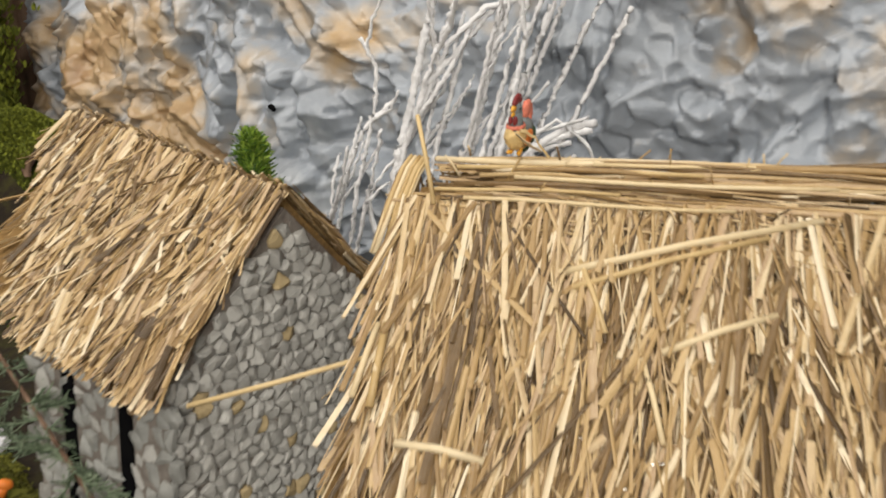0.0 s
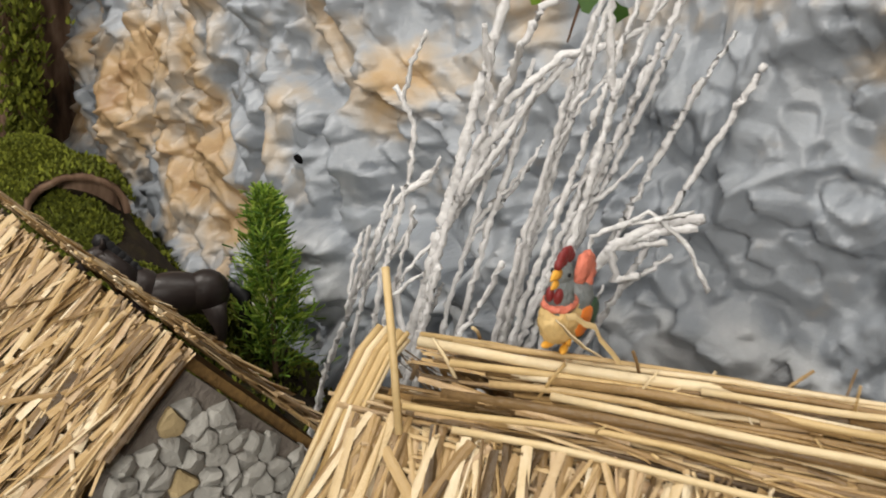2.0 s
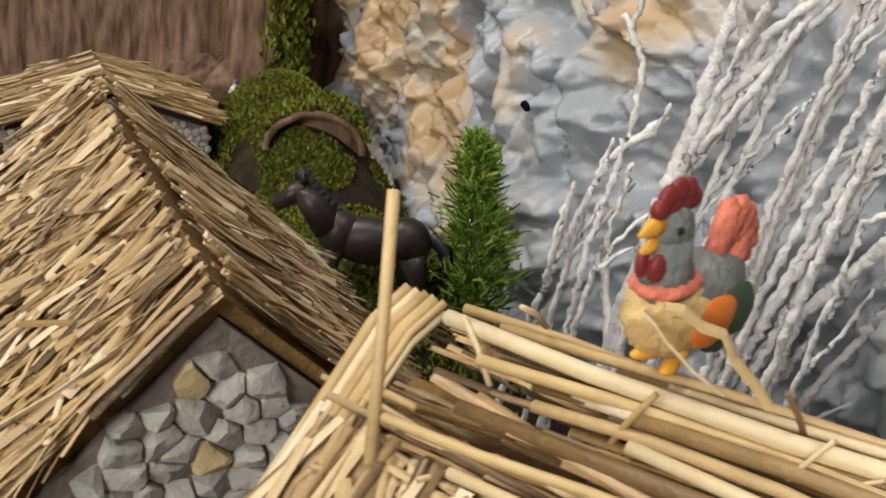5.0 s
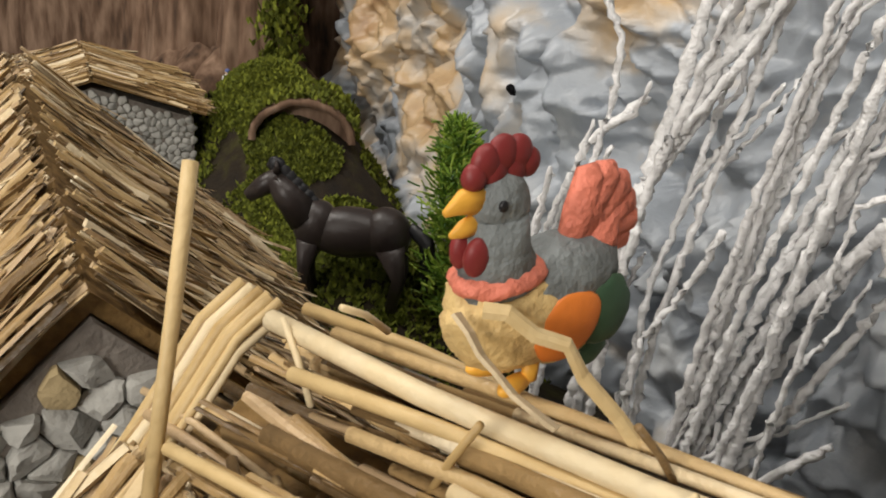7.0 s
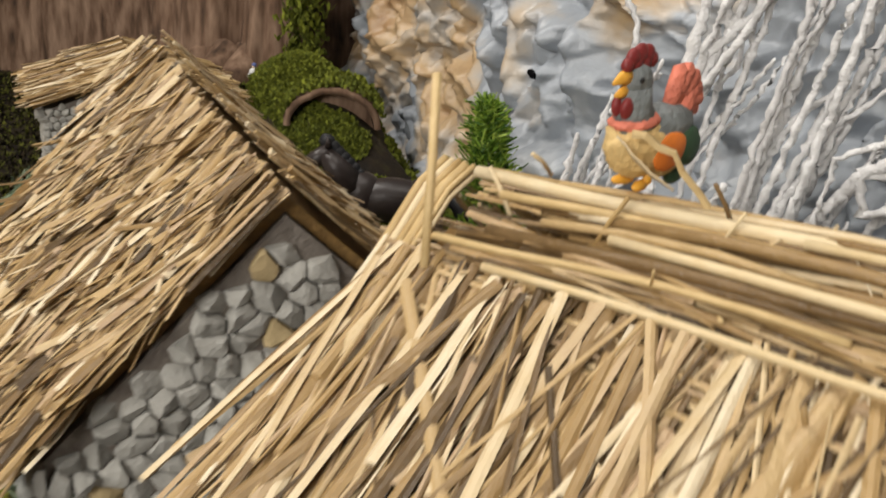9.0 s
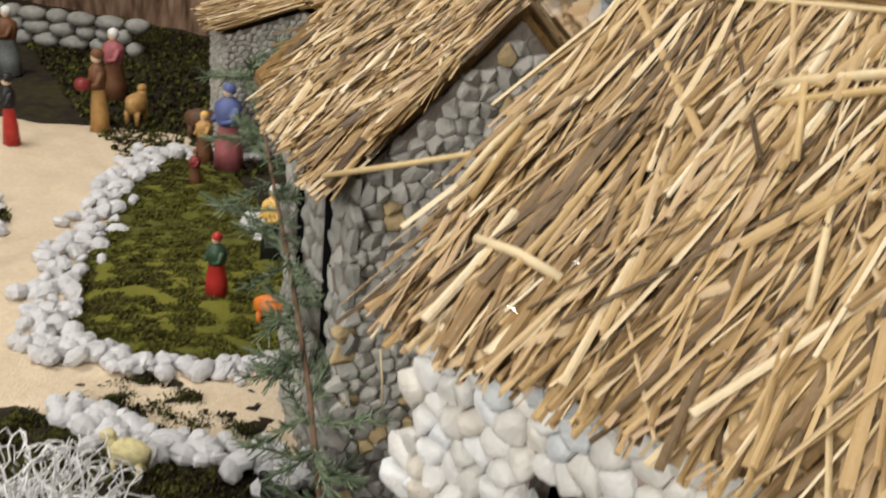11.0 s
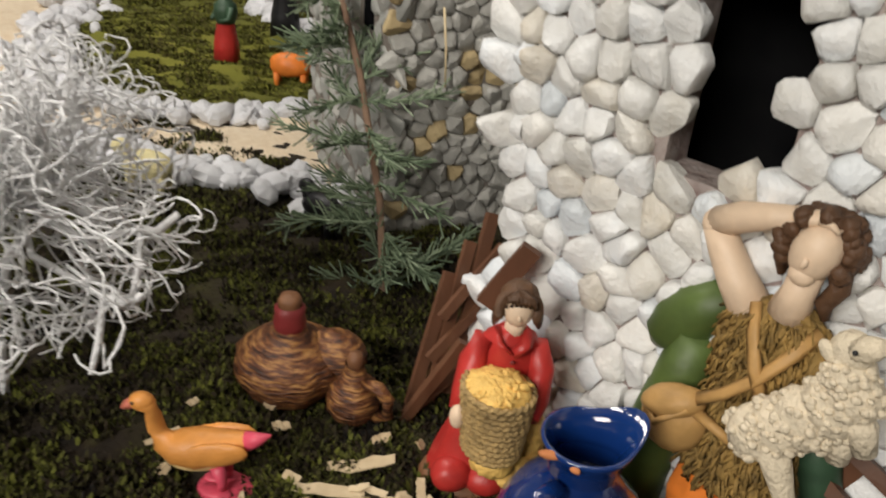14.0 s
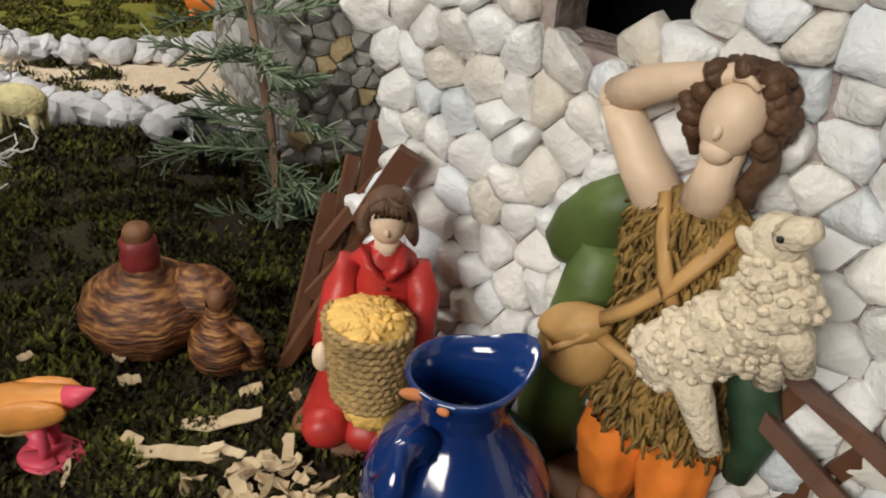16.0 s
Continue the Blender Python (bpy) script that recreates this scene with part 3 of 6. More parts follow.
FERN = material("fresh_green_leaves", [(0.2, (0.04, 0.10, 0.012)), (0.55, (0.17, 0.29, 0.03)), (0.9, (0.42, 0.50, 0.08))], 60, 0.5, 0.2, 300, island=0.6)
PEBBLE_WHITE = material("pebble_white", [(0.25, (0.52, 0.52, 0.53)), (0.7, (0.74, 0.74, 0.77))], 60, 0.5, 0.5, 150, island=0.3)
FOAM = paint("yellowish_lichen", (0.62, 0.55, 0.30), 0.9, 0.25, 200, 1.0)


# ---- shapes for figurines: one plain mesh each ----
class Shapes:
    def loft(self, rings, mat, n=28, wave=0.0, lobes=6, rough=0.0, freq=300.0):
        """A closed body through upright ellipses [(x, y, z, rx, ry)], with folds (wave) and an uneven skin (rough)."""
        base, k = len(self.v), self.slot(mat)
        for j, (x, y, z, rx, ry) in enumerate(rings):
            for i in range(n):
                a = 2 * math.pi * i / n
                q = 1 + wave * math.sin(lobes * a + z * 60) + 0.5 * wave * math.sin((lobes + 3) * a - z * 90)
                p = Vector((x + rx * q * math.cos(a), y + ry * q * math.sin(a), z))
                if rough:
                    p += Vector((math.cos(a), math.sin(a), 0)) * rough * (noise.noise(p * freq) + 0.6 * noise.noise(p * freq * 2.3))
                self.v.append(p)
        m = len(rings)
        for j in range(m - 1):
            for i in range(n):
                self.f.append((base + j * n + i, base + j * n + (i + 1) % n, base + (j + 1) * n + (i + 1) % n, base + (j + 1) * n + i))
                self.s.append(k)
        self.f += [tuple(base + i for i in range(n))[::-1], tuple(base + (m - 1) * n + i for i in range(n))]
        self.s += [k, k]
        return self

    def __init__(self):
        self.v, self.f, self.s, self.mats = [], [], [], []

    def slot(self, mat):
        if mat not in self.mats:
            self.mats.append(mat)
        return self.mats.index(mat)

    def ball(self, c, r, mat, turn=(0, 0, 0), rough=0.0, freq=300.0, n=16, m=10):
        base, k = len(self.v), self.slot(mat)
        rot = Euler([radians(a) for a in turn]).to_matrix()
        c = Vector(c)
        for j in range(m + 1):
            a = math.pi * j / m
            for i in range(n):
                b = 2 * math.pi * i / n
                d = Vector((math.sin(a) * math.cos(b), math.sin(a) * math.sin(b), math.cos(a)))
                p = rot @ Vector((d.x * r[0], d.y * r[1], d.z * r[2]))
                if rough:
                    p *= 1 + rough * noise.noise((c + p) * freq) + rough * 0.6 * noise.noise((c + p) * freq * 2.1)
                self.v.append(c + p)
        for j in range(m):
            for i in range(n):
                self.f.append((base + j * n + i, base + j * n + (i + 1) % n, base + (j + 1) * n + (i + 1) % n, base + (j + 1) * n + i)[::-1])
                self.s.append(k)
        return self

    def limb(self, pts, radii, mat, sides=10):
        f0, k = len(self.f), self.slot(mat)
        tube(self.v, self.f, pts, radii, sides)
        self.s += [k] * (len(self.f) - f0)
        return self

    def band(self, pts, width, thick, mat, twist=0.0):
        f0, k = len(self.f), self.slot(mat)
        strand(self.v, self.f, pts, width, thick, twist)
        self.s += [k] * (len(self.f) - f0)
        return self

    def lathe(self, c, profile, mat, n=24, wave=0.0, lobes=5, squash=1.0, rough=0.0, freq=200.0):
        """Profile [(radius, height)] turned about the upright through c; wave folds it like cloth."""
        base, k = len(self.v), self.slot(mat)
        c = Vector(c)
        for r, z in profile:
            for i in range(n):
                a = 2 * math.pi * i / n
                q = r * (1 + wave * math.sin(lobes * a + 3 * z / 0.05))
                if rough:
                    q *= 1 + rough * noise.noise(Vector((q * math.cos(a), q * math.sin(a), z)) * freq + c * 50)
                self.v.append(c + Vector((q * math.cos(a), q * math.sin(a) * squash, z)))
        for j in range(len(profile) - 1):
            for i in range(n):
                self.f.append((base + j * n + i, base + j * n + (i + 1) % n, base + (j + 1) * n + (i + 1) % n, base + (j + 1) * n + i))
                self.s.append(k)
        return self

    def make(self, name, m=Matrix(), parent=None, label=""):
        ob = mesh_object(name, self.v, self.f, self.mats, parent, label, True, self.s)
        ob.matrix_world = m
        return ob


def statuette(shape, name, m, label, category="figurine", group=""):
    return tagged(shape.make(name, m), label, category, group)


# ---- rooster figurine on the ridge ----
def build_rooster():
    s, mm = Shapes(), 0.001
    def b(c, r, mat, turn=(0, 0, 0), rough=0.0, freq=300, n=20, m=14):
        s.ball([x * mm for x in c], [x * mm for x in r], mat, turn, rough, freq, n, m)
    def l(pts, rad, mat, sides=10):
        s.limb([[x * mm for x in p] for p in pts], [x * mm for x in rad], mat, sides)
    b((5, 0, 11.5), (12.5, 9.0, 8.8), P_CREAM, (0, -12, 0), 0.10, 420, 36, 26)
    b((-6, 0, 7.5), (9, 7, 6), P_CREAM, (0, 10, 0), 0.06, 420)
    b((-3, 0, 15.5), (14, 8.6, 6.2), P_GREY, (0, 8, 0), 0.05, 260, 30, 20)
    l([(8.5, 0, 17), (9.5, 0, 22), (10, 0, 27)], [7.6, 5.6, 5.0], P_GREY, 18)
    b((8.4, 0, 18.2), (8.2, 7.8, 2.6), P_CORAL, (0, 8, 0), 0.10, 380, 30, 16)
    b((10, 0, 28), (5.2, 4.7, 5.0), P_GREY, (0, 0, 0), 0.03)
    l([(13.5, 0, 29.2), (17, 0, 29.4), (20, 0, 28.2)], [2.2, 1.7, 0.5], P_BEAK, 12)
    l([(13.5, 0, 26.2), (16.4, 0, 25.6), (18.6, 0, 25.0)], [1.7, 1.3, 0.4], P_BEAK, 12)
    for y in (-1, 1):
        b((12.2, y * 4.2, 29.2), (0.8, 0.7, 0.8), P_BLACK)
        b((14.6, y * 2.0, 22.0), (2.2, 2.0, 2.8), P_DKRED, (0, 0, 0), 0.06)
        b((-1.5, y * 8.3, 10.5), (7.0, 1.9, 5.2), P_ORANGE, (0, 14, 0), 0.05)
        b((-10.5, y * 7.0, 10.8), (5.6, 2.6, 5.6), P_GREEN, (0, 24, 0), 0.12, 500)
        b((5.0, y * 4.0, 1.0), (4.2, 2.0, 1.5), P_BEAK, (0, 0, y * 18), 0.05)
        l([(2, y * 4.0, 1.2), (2, y * 4.0, 4)], [1.5, 1.6], P_BEAK)
    for x, z, r in ((15.2, 32.4, 2.0), (13.4, 34.2, 2.5), (10.6, 35.2, 2.6), (7.6, 35.0, 2.5), (5.4, 33.6, 2.1), (8.4, 32.8, 2.4), (11.8, 32.8, 2.4)):
        b((x, 0, z), (r, 2.0, r), P_DKRED, (0, 0, 0), 0.05)
    for x, z, k in ((-8.5, 31.5, 3.0), (-12.5, 31.5, 3.0), (-16.0, 29.6, 2.9), (-18.2, 26.6, 2.8), (-19.6, 23.6, 2.6), (-18.6, 20.6, 2.3)):
        q = [(-5.5, 0, 17), (-5.5 + (x + 5.5) * 0.45, 0.5, 17 + (z - 17) * 0.55), (x, 0, z - 1.2), (x - 1.2, 0, z - 0.2)]
        l(q, [2.2, k, k * 0.9, 0.8], P_CORAL, 10)
    l([(-7.5, 0, 16), (-12, 0.6, 21), (-14.5, 0, 27)], [3.0, 4.2, 2.0], P_CORAL, 12)
    b((-13, 1, 2.2), (4, 3.5, 3.6), P_GREEN, (0, 0, 0), 0.15, 500)
    return statuette(s, "rooster_figurine", pose(0.0085, 0.6265, 0.4315, 0, 0, 248) @ Matrix.Diagonal((1.0, 0.80, 1.10, 1)), "painted rooster figurine standing on the straw ridge")


build_rooster()


def loose_straw(pts, width, mat=STRAW_PALE, name="loose_straw", label="single pale straw lying on the thatch", twist=0.0):
    vs, fs = [], []
    n = len(pts)
    tube(vs, fs, pts, [width * 0.5 * (1.0 - 0.12 * i / n) for i in range(n)], 9)
    return tagged(mesh_object(name, vs, fs, mat, smooth=True), label, "straw", "loose straws on the roofs")


def front_slope(u, s, h):
    cs, sn = 1 / math.hypot(1, SLOPE), SLOPE / math.hypot(1, SLOPE)
    return roof_at(u, s * cs + h * sn, HO.z - s * sn + h * cs)


def build_loose_straws():
    rng = random.Random(77)
    loose_straw([(-0.0605, 0.622, 0.4525), (-0.0525, 0.609, 0.428), (-0.044, 0.594, 0.400)], 0.0032, label="upright pale straw at the ridge end")
    loose_straw([(-0.180, 0.500, 0.288), (-0.125, 0.502, 0.309), (-0.072, 0.504, 0.330)], 0.0034, label="pale straw sticking out between the two cottages")
    for a, b, w in (((0.05, 0.085), (0.20, 0.035), 0.005), ((0.06, 0.095), (0.17, 0.05), 0.004), ((0.115, 0.135), (0.175, 0.105), 0.0045), ((0.062, 0.075), (0.083, 0.125), 0.0035), ((0.105, 0.14), (0.12, 0.19), 0.0035), ((-0.02, 0.205), (0.03, 0.21), 0.005), ((-0.045, 0.13), (-0.04, 0.185), 0.005), ((-0.05, 0.13), (-0.052, 0.18), 0.004)):
        p0, p1 = front_slope(a[0], a[1], 0.013), front_slope(b[0], b[1], 0.013)
        loose_straw([p0, (p0 + p1) / 2 + Vector((0, 0, 0.002)), p1], w, label="straw lying across the thatch")
    # bundle folded over the ridge end
    for i in range(15):
        u = -0.074 + 0.014 * i / 14 + rng.uniform(-0.001, 0.001)
        h = 0.012 + rng.uniform(0, 0.006)
        p = [house(u + 0.006, -0.007, 0.410 + h * 0.6), house(u + 0.002, 0.001, 0.402 + h * 0.6), house(u - 0.003, 0.013, 0.381 + h * 0.6), house(u - 0.006, 0.034 + rng.uniform(0, 0.008), 0.352 + h * 0.6)]
        loose_straw(p, rng.uniform(0.0022, 0.0036), STRAW if i % 4 == 0 else STRAW_PALE, "bundle_straw", "straw bound over the end of the ridge", rng.uniform(-0.3, 0.3))
    # broad stalks along the crest
    for n, dz, w, u0, u1 in ((0.001, 0.003, 0.0042, -0.046, 0.16), (0.009, 0.000, 0.0030, -0.030, 0.13), (-0.008, 0.000, 0.0030, -0.050, 0.10), (0.017, -0.005, 0.0032, 0.010, 0.21), (0.026, -0.011, 0.0026, -0.040, 0.08), (0.034, -0.016, 0.0028, -0.02, 0.15), (0.004, 0.004, 0.0026, 0.06, 0.26)):
        loose_straw([roof_at(u0 + (u1 - u0) * t, n + 0.004 * math.sin(5 * t + n * 300), HO.z + 0.010 + dz) for t in (0, 0.2, 0.4, 0.6, 0.8, 1.0)], w, STRAW_PALE, label="broad pale stalk lying along the ridge")
    # curled strip before the rooster
    strip = [(0.0083, 0.6085, 0.4500), (0.0115, 0.6100, 0.4500), (0.0151, 0.6120, 0.4470), (0.0190, 0.6150, 0.4455), (0.0216, 0.6165, 0.4405), (0.0272, 0.6190, 0.4345), (0.031, 0.620, 0.430)]
    vs, fs = [], []
    strand(vs, fs, strip, 0.0026, 0.0012, 0.9)
    tagged(mesh_object("straw_strip", vs, fs, STRAW_PALE), "pale split straw strip leaning before the rooster", "straw", "loose straws on the roofs")
    # short cut ends beyond the gable
    for i in range(34):
        z = rng.uniform(-0.012, 0.012)
        n = -0.004 + rng.uniform(-0.018, 0.016)
        p0 = roof_at(-0.079 + rng.uniform(0, 0.008), n + 0.004, HO.z - 0.020 + z - abs(n) * 0.5)
        loose_straw([p0, p0 + HU * 0.02 + Vector((0, 0, 0.001)), p0 + HU * 0.05], rng.uniform(0.0018, 0.0032), STRAW, "ridge_end_straw", "cut straw end under the ridge")
    # thin wisps that stand up from the ridge
    for i in range(40):
        u, n = rng.uniform(-0.03, 0.22), rng.uniform(-0.01, 0.05)
        p0 = roof_at(u, n, HO.z + 0.008 - n * 0.7)
        d = Vector((rng.gauss(0, 0.6), rng.gauss(0, 0.5), rng.uniform(0.2, 1.0))).normalized() * rng.uniform(0.008, 0.022)
        loose_straw([p0, p0 + d * 0.5 + Vector((0, 0, 0.001)), p0 + d], rng.uniform(0.0007, 0.0016), STRAW_PALE if i % 2 else STRAW, "wisp", "thin wisp of straw standing up from the ridge")
    # chaff heaped below the rooster
    for i in range(60):
        u, n = rng.gauss(0.0, 0.02), 0.022 + rng.uniform(0, 0.022)
        p0 = roof_at(u, n, HO.z + 0.006 - n * 0.7)
        a = rng.uniform(0, 6.3)
        d = Vector((math.cos(a), math.sin(a), rng.uniform(-0.3, 0.4))) * rng.uniform(0.005, 0.012)
        loose_straw([p0 - d, p0, p0 + d], rng.uniform(0.0012, 0.0026), STRAW, "chaff", "short bit of chaff below the ridge", rng.uniform(-1, 1))


build_loose_straws()


def shaving(m, length, width, rng, name="wood_shaving", label="pale curled wood shaving lying on the moss", curl=0.4):
    vs, fs, n = [], [], 7
    for i in range(n):
        t = i / (n - 1) - 0.5
        w = width * (1 - 1.6 * abs(t) ** 2) * rng.uniform(0.75, 1.1)
        z = 0.0015 + curl * length * (t * t) + rng.uniform(0, 0.0006)
        off = rng.uniform(-0.1, 0.1) * width
        for y in (-1, 1):
            for k in (0, 0.0006):
                vs.append((t * length, y * w / 2 + off, z + k + 0.0006 * y))
    for i in range(n - 1):
        a = i * 4
        fs += [(a, a + 2, a + 6, a + 4), (a + 1, a + 5, a + 7, a + 3), (a, a + 4, a + 5, a + 1), (a + 2, a + 3, a + 7, a + 6)]
    fs += [(0, 1, 3, 2), (4 * n - 4, 4 * n - 2, 4 * n - 1, 4 * n - 3)]
    ob = mesh_object(name, vs, fs, SHAVING)
    ob.matrix_world = m
    return tagged(ob, label, "wood shaving", "wood shavings")


def staple(u, s, turn):
    vs, fs = [], []
    d = Vector((math.cos(turn), math.sin(turn)))
    p = [front_slope(u - d.x * 0.005, s - d.y * 0.005, 0.004), front_slope(u - d.x * 0.005, s - d.y * 0.005, 0.0115), front_slope(u + d.x * 0.005, s + d.y * 0.005, 0.0115), front_slope(u + d.x * 0.005, s + d.y * 0.005, 0.004)]
    strand(vs, fs, p, 0.0007, 0.0005)
    return tagged(mesh_object("staple", vs, fs, METAL), "bright steel staple holding the straw", "staple", "staples in the thatch")


rng = random.Random(3)
for u, s in ((0.03, 0.20), (0.055, 0.205), (0.075, 0.19), (0.10, 0.215), (0.02, 0.23), (0.09, 0.235), (0.12, 0.2), (0.0, 0.19)):
    staple(u, s, rng.uniform(-0.3, 0.5))
shaving(pose(0.0125, 0.6035, 0.4420, -50, 30, -8), 0.021, 0.0042, rng, "straw_husk", "torn cream straw husk leaning against the rooster", 0.25)


# ---- white flocked twigs in front of the rock face ----
def flocked(vs, fs, pts, r0, r1, rng, sides=7):
    """A twig through the points, thickly and unevenly coated."""
    pts = [Vector(p) for p in pts]
    line = []
    for p, q in zip(pts, pts[1:]):
        n = max(2, int((q - p).length / 0.005))
        for i in range(n):
            line.append(p + (q - p) * i / n + Vector((rng.gauss(0, 0.0009), rng.gauss(0, 0.0009), 0)))
    line.append(pts[-1])
    m = len(line)
    base = len(vs)
    tube(vs, fs, line, [(r0 + (r1 - r0) * i / (m - 1)) * rng.uniform(0.80, 1.18) for i in range(m)], sides)
    for k in range(base, len(vs)):
        vs[k] = vs[k] + Vector((rng.gauss(0, 0.00055), rng.gauss(0, 0.00055), rng.gauss(0, 0.0007)))


def build_twig_bunch(base, stems, rng, label):
    """stems: (points as x, depth before or behind the base, z), radius at foot and tip, side shoots."""
    bunch = thing("twig_bunch", label, "dried twigs", "white twig bunches", at=base)
    for pts, r0, r1, shoots in stems:
        vs, fs = [], []
        line = [Vector((x, base[1] + d, z)) for x, d, z in pts]
        flocked(vs, fs, line, r0, r1, rng)
        for i in range(shoots):
            k = rng.randrange(0, len(line) - 1)
            p = line[k].lerp(line[k + 1], rng.uniform(0.2, 0.95))
            d = (line[k + 1] - line[k]).normalized()
            d = (d + Vector((rng.gauss(0.15, 0.28), rng.gauss(0, 0.25), rng.gauss(0, 0.1)))).normalized()
            ln = rng.uniform(0.04, 0.13)
            flocked(vs, fs, [p, p + d * ln * 0.5, p + d * ln + Vector((rng.gauss(0, 0.008), 0, rng.gauss(0, 0.006)))], r1 * 1.0, r1 * 0.7, rng, 6)
        ob = mesh_object("twig", vs, fs, TWIG_WHITE, smooth=True)
        ob.parent = bunch
        ob.matrix_parent_inverse = Matrix.Translation(-Vector(base))
    return bunch


rng = random.Random(41)
foot = ground_z(-0.15, 1.12) - 0.01
stems = [
    ([(-0.150, 0, foot), (-0.127, 0, 0.215), (-0.105, 0, 0.36), (-0.081, 0, 0.517), (-0.065, 0, 0.60)], 0.0070, 0.0046, 3),
    ([(-0.140, 0.01, foot), (-0.113, 0, 0.30), (-0.06, -0.01, 0.45), (-0.02, -0.01, 0.493), (0.004, -0.01, 0.50)], 0.0046, 0.0036, 2),
    ([(-0.145, -0.01, foot), (-0.110, -0.01, 0.30), (-0.075, -0.01, 0.44), (-0.045, 0, 0.53), (-0.02, 0, 0.545)], 0.0046, 0.0036, 2),
    ([(-0.160, 0, foot), (-0.108, 0, 0.33), (-0.066, -0.02, 0.40), (-0.040, -0.02, 0.46)], 0.0042, 0.0030, 2),
    ([(-0.235, 0, foot), (-0.215, 0, 0.142), (-0.190, 0, 0.235), (-0.160, 0, 0.335), (-0.122, 0, 0.375)], 0.0040, 0.0026, 3),
    ([(-0.210, 0.02, foot), (-0.190, 0.02, 0.20), (-0.178, 0.02, 0.29), (-0.166, 0.02, 0.345)], 0.0034, 0.0020, 2),
    ([(-0.185, 0, foot), (-0.165, 0, 0.25), (-0.148, 0, 0.36), (-0.146, 0, 0.41), (-0.169, 0, 0.445)], 0.0032, 0.0026, 1),
    ([(-0.175, -0.02, foot), (-0.160, -0.02, 0.18), (-0.146, -0.02, 0.27), (-0.135, -0.02, 0.34)], 0.0036, 0.0022, 3),
    ([(-0.095, 0, foot), (-0.083, 0, 0.211), (-0.066, 0, 0.33), (-0.043, 0, 0.447), (-0.036, 0, 0.47)], 0.0036, 0.0030, 1),
    ([(-0.115, 0.02, foot), (-0.098, 0.02, 0.23), (-0.082, 0.02, 0.33), (-0.072, 0.02, 0.40)], 0.0036, 0.0024, 3),
    ([(-0.095, -0.02, foot), (-0.088, -0.02, 0.20), (-0.058, -0.02, 0.262), (-0.048, -0.02, 0.30)], 0.0036, 0.0028, 0),
    ([(-0.120, -0.02, foot), (-0.115, -0.02, 0.22), (-0.106, -0.02, 0.285)], 0.0040, 0.0034, 0),
]
build_twig_bunch((-0.155, 1.12, foot), stems, rng, "tall bunch of white flocked dry twigs against the rock face")
foot = ground_z(-0.03, 1.12) - 0.01
stems = []
for x, z in ((-0.012, 0.45), (0.000, 0.53), (0.012, 0.60), (0.028, 0.62), (0.046, 0.60), (0.062, 0.59), (0.078, 0.57), (0.105, 0.485), (0.151, 0.505), (0.055, 0.50), (0.030, 0.48), (0.020, 0.40), (0.075, 0.52)):
    d = rng.uniform(-0.03, 0.03)
    x0 = -0.045 + rng.uniform(-0.03, 0.02)
    bend = rng.uniform(-0.010, 0.010)
    stems.append(([(x0, d * 0.3, foot), (x0 + (x - x0) * 0.38 + bend, d * 0.6, foot + (z - foot) * 0.42), (x0 + (x - x0) * 0.72 + bend * 0.5, d, foot + (z - foot) * 0.74), (x, d, z)], rng.uniform(0.0034, 0.0046), rng.uniform(0.0024, 0.0036), rng.choice((1, 2, 3))))
build_twig_bunch((-0.045, 1.12, foot), stems, rng, "leaning bunch of white flocked dry twigs against the rock face")
stems = [([(-0.02, -0.01, foot), (0.005, -0.01, 0.25), (0.05, -0.02, 0.33), (x * 0.72, -0.02, z - 0.012), (x, -0.03, z)], r, r * 0.85, k) for x, z, r, k in ((0.122, 0.372, 0.0056, 1), (0.118, 0.362, 0.0048, 1), (0.077, 0.310, 0.0044, 0), (0.095, 0.345, 0.0036, 1))]
stems.append(([(0.0, -0.02, foot), (0.03, -0.03, 0.34), (0.075, -0.04, 0.372), (0.110, -0.04, 0.350), (0.137, -0.04, 0.309)], 0.0024, 0.0022, 2))
build_twig_bunch((-0.02, 1.12, foot), stems, rng, "low spreading bunch of white flocked dry twigs")


# ---- green shrub, horse, tree and mounds at the back ----
def build_fern():
    rng = random.Random(14)
    base = Vector((-0.30, 1.22, ground_z(-0.30, 1.22)))
    fern = thing("shrub", "small bright green feathery artificial shrub", "plant", at=base)
    vs, fs = [], []
    tube(vs, fs, [(0, 0, -0.01), (-0.01, 0, 0.10), (-0.035, 0.02, 0.21)], [0.004, 0.003, 0.001], 6)
    part_ob = mesh_object("stem", vs, fs, BARK, fern)
    vs, fs = [], []
    for i in range(900):
        t = rng.random() ** 0.8
        c = Vector((-0.035 * t + rng.gauss(0, 0.004), 0.02 * t, 0.215 * t))
        a = rng.uniform(0, 6.3)
        reach = (0.080 * (1 - t) ** 0.8 + 0.010) * rng.uniform(0.4, 1.0)
        d = Vector((math.cos(a), math.sin(a), rng.uniform(0.4, 1.5))).normalized()
        q = c + d * reach
        for k in range(3):
            e = (d + Vector((rng.gauss(0, 0.6), rng.gauss(0, 0.6), rng.gauss(0.2, 0.4)))).normalized()
            strand(vs, fs, [c + d * reach * (0.4 + 0.2 * k), c + d * reach * (0.4 + 0.2 * k) + e * 0.014], 0.0022, 0.0008, rng.uniform(0, 3))
    ob = mesh_object("foliage", vs, fs, FERN, fern)
    tagged(ob, "dense fine green leaves", kind="stuff")


build_fern()


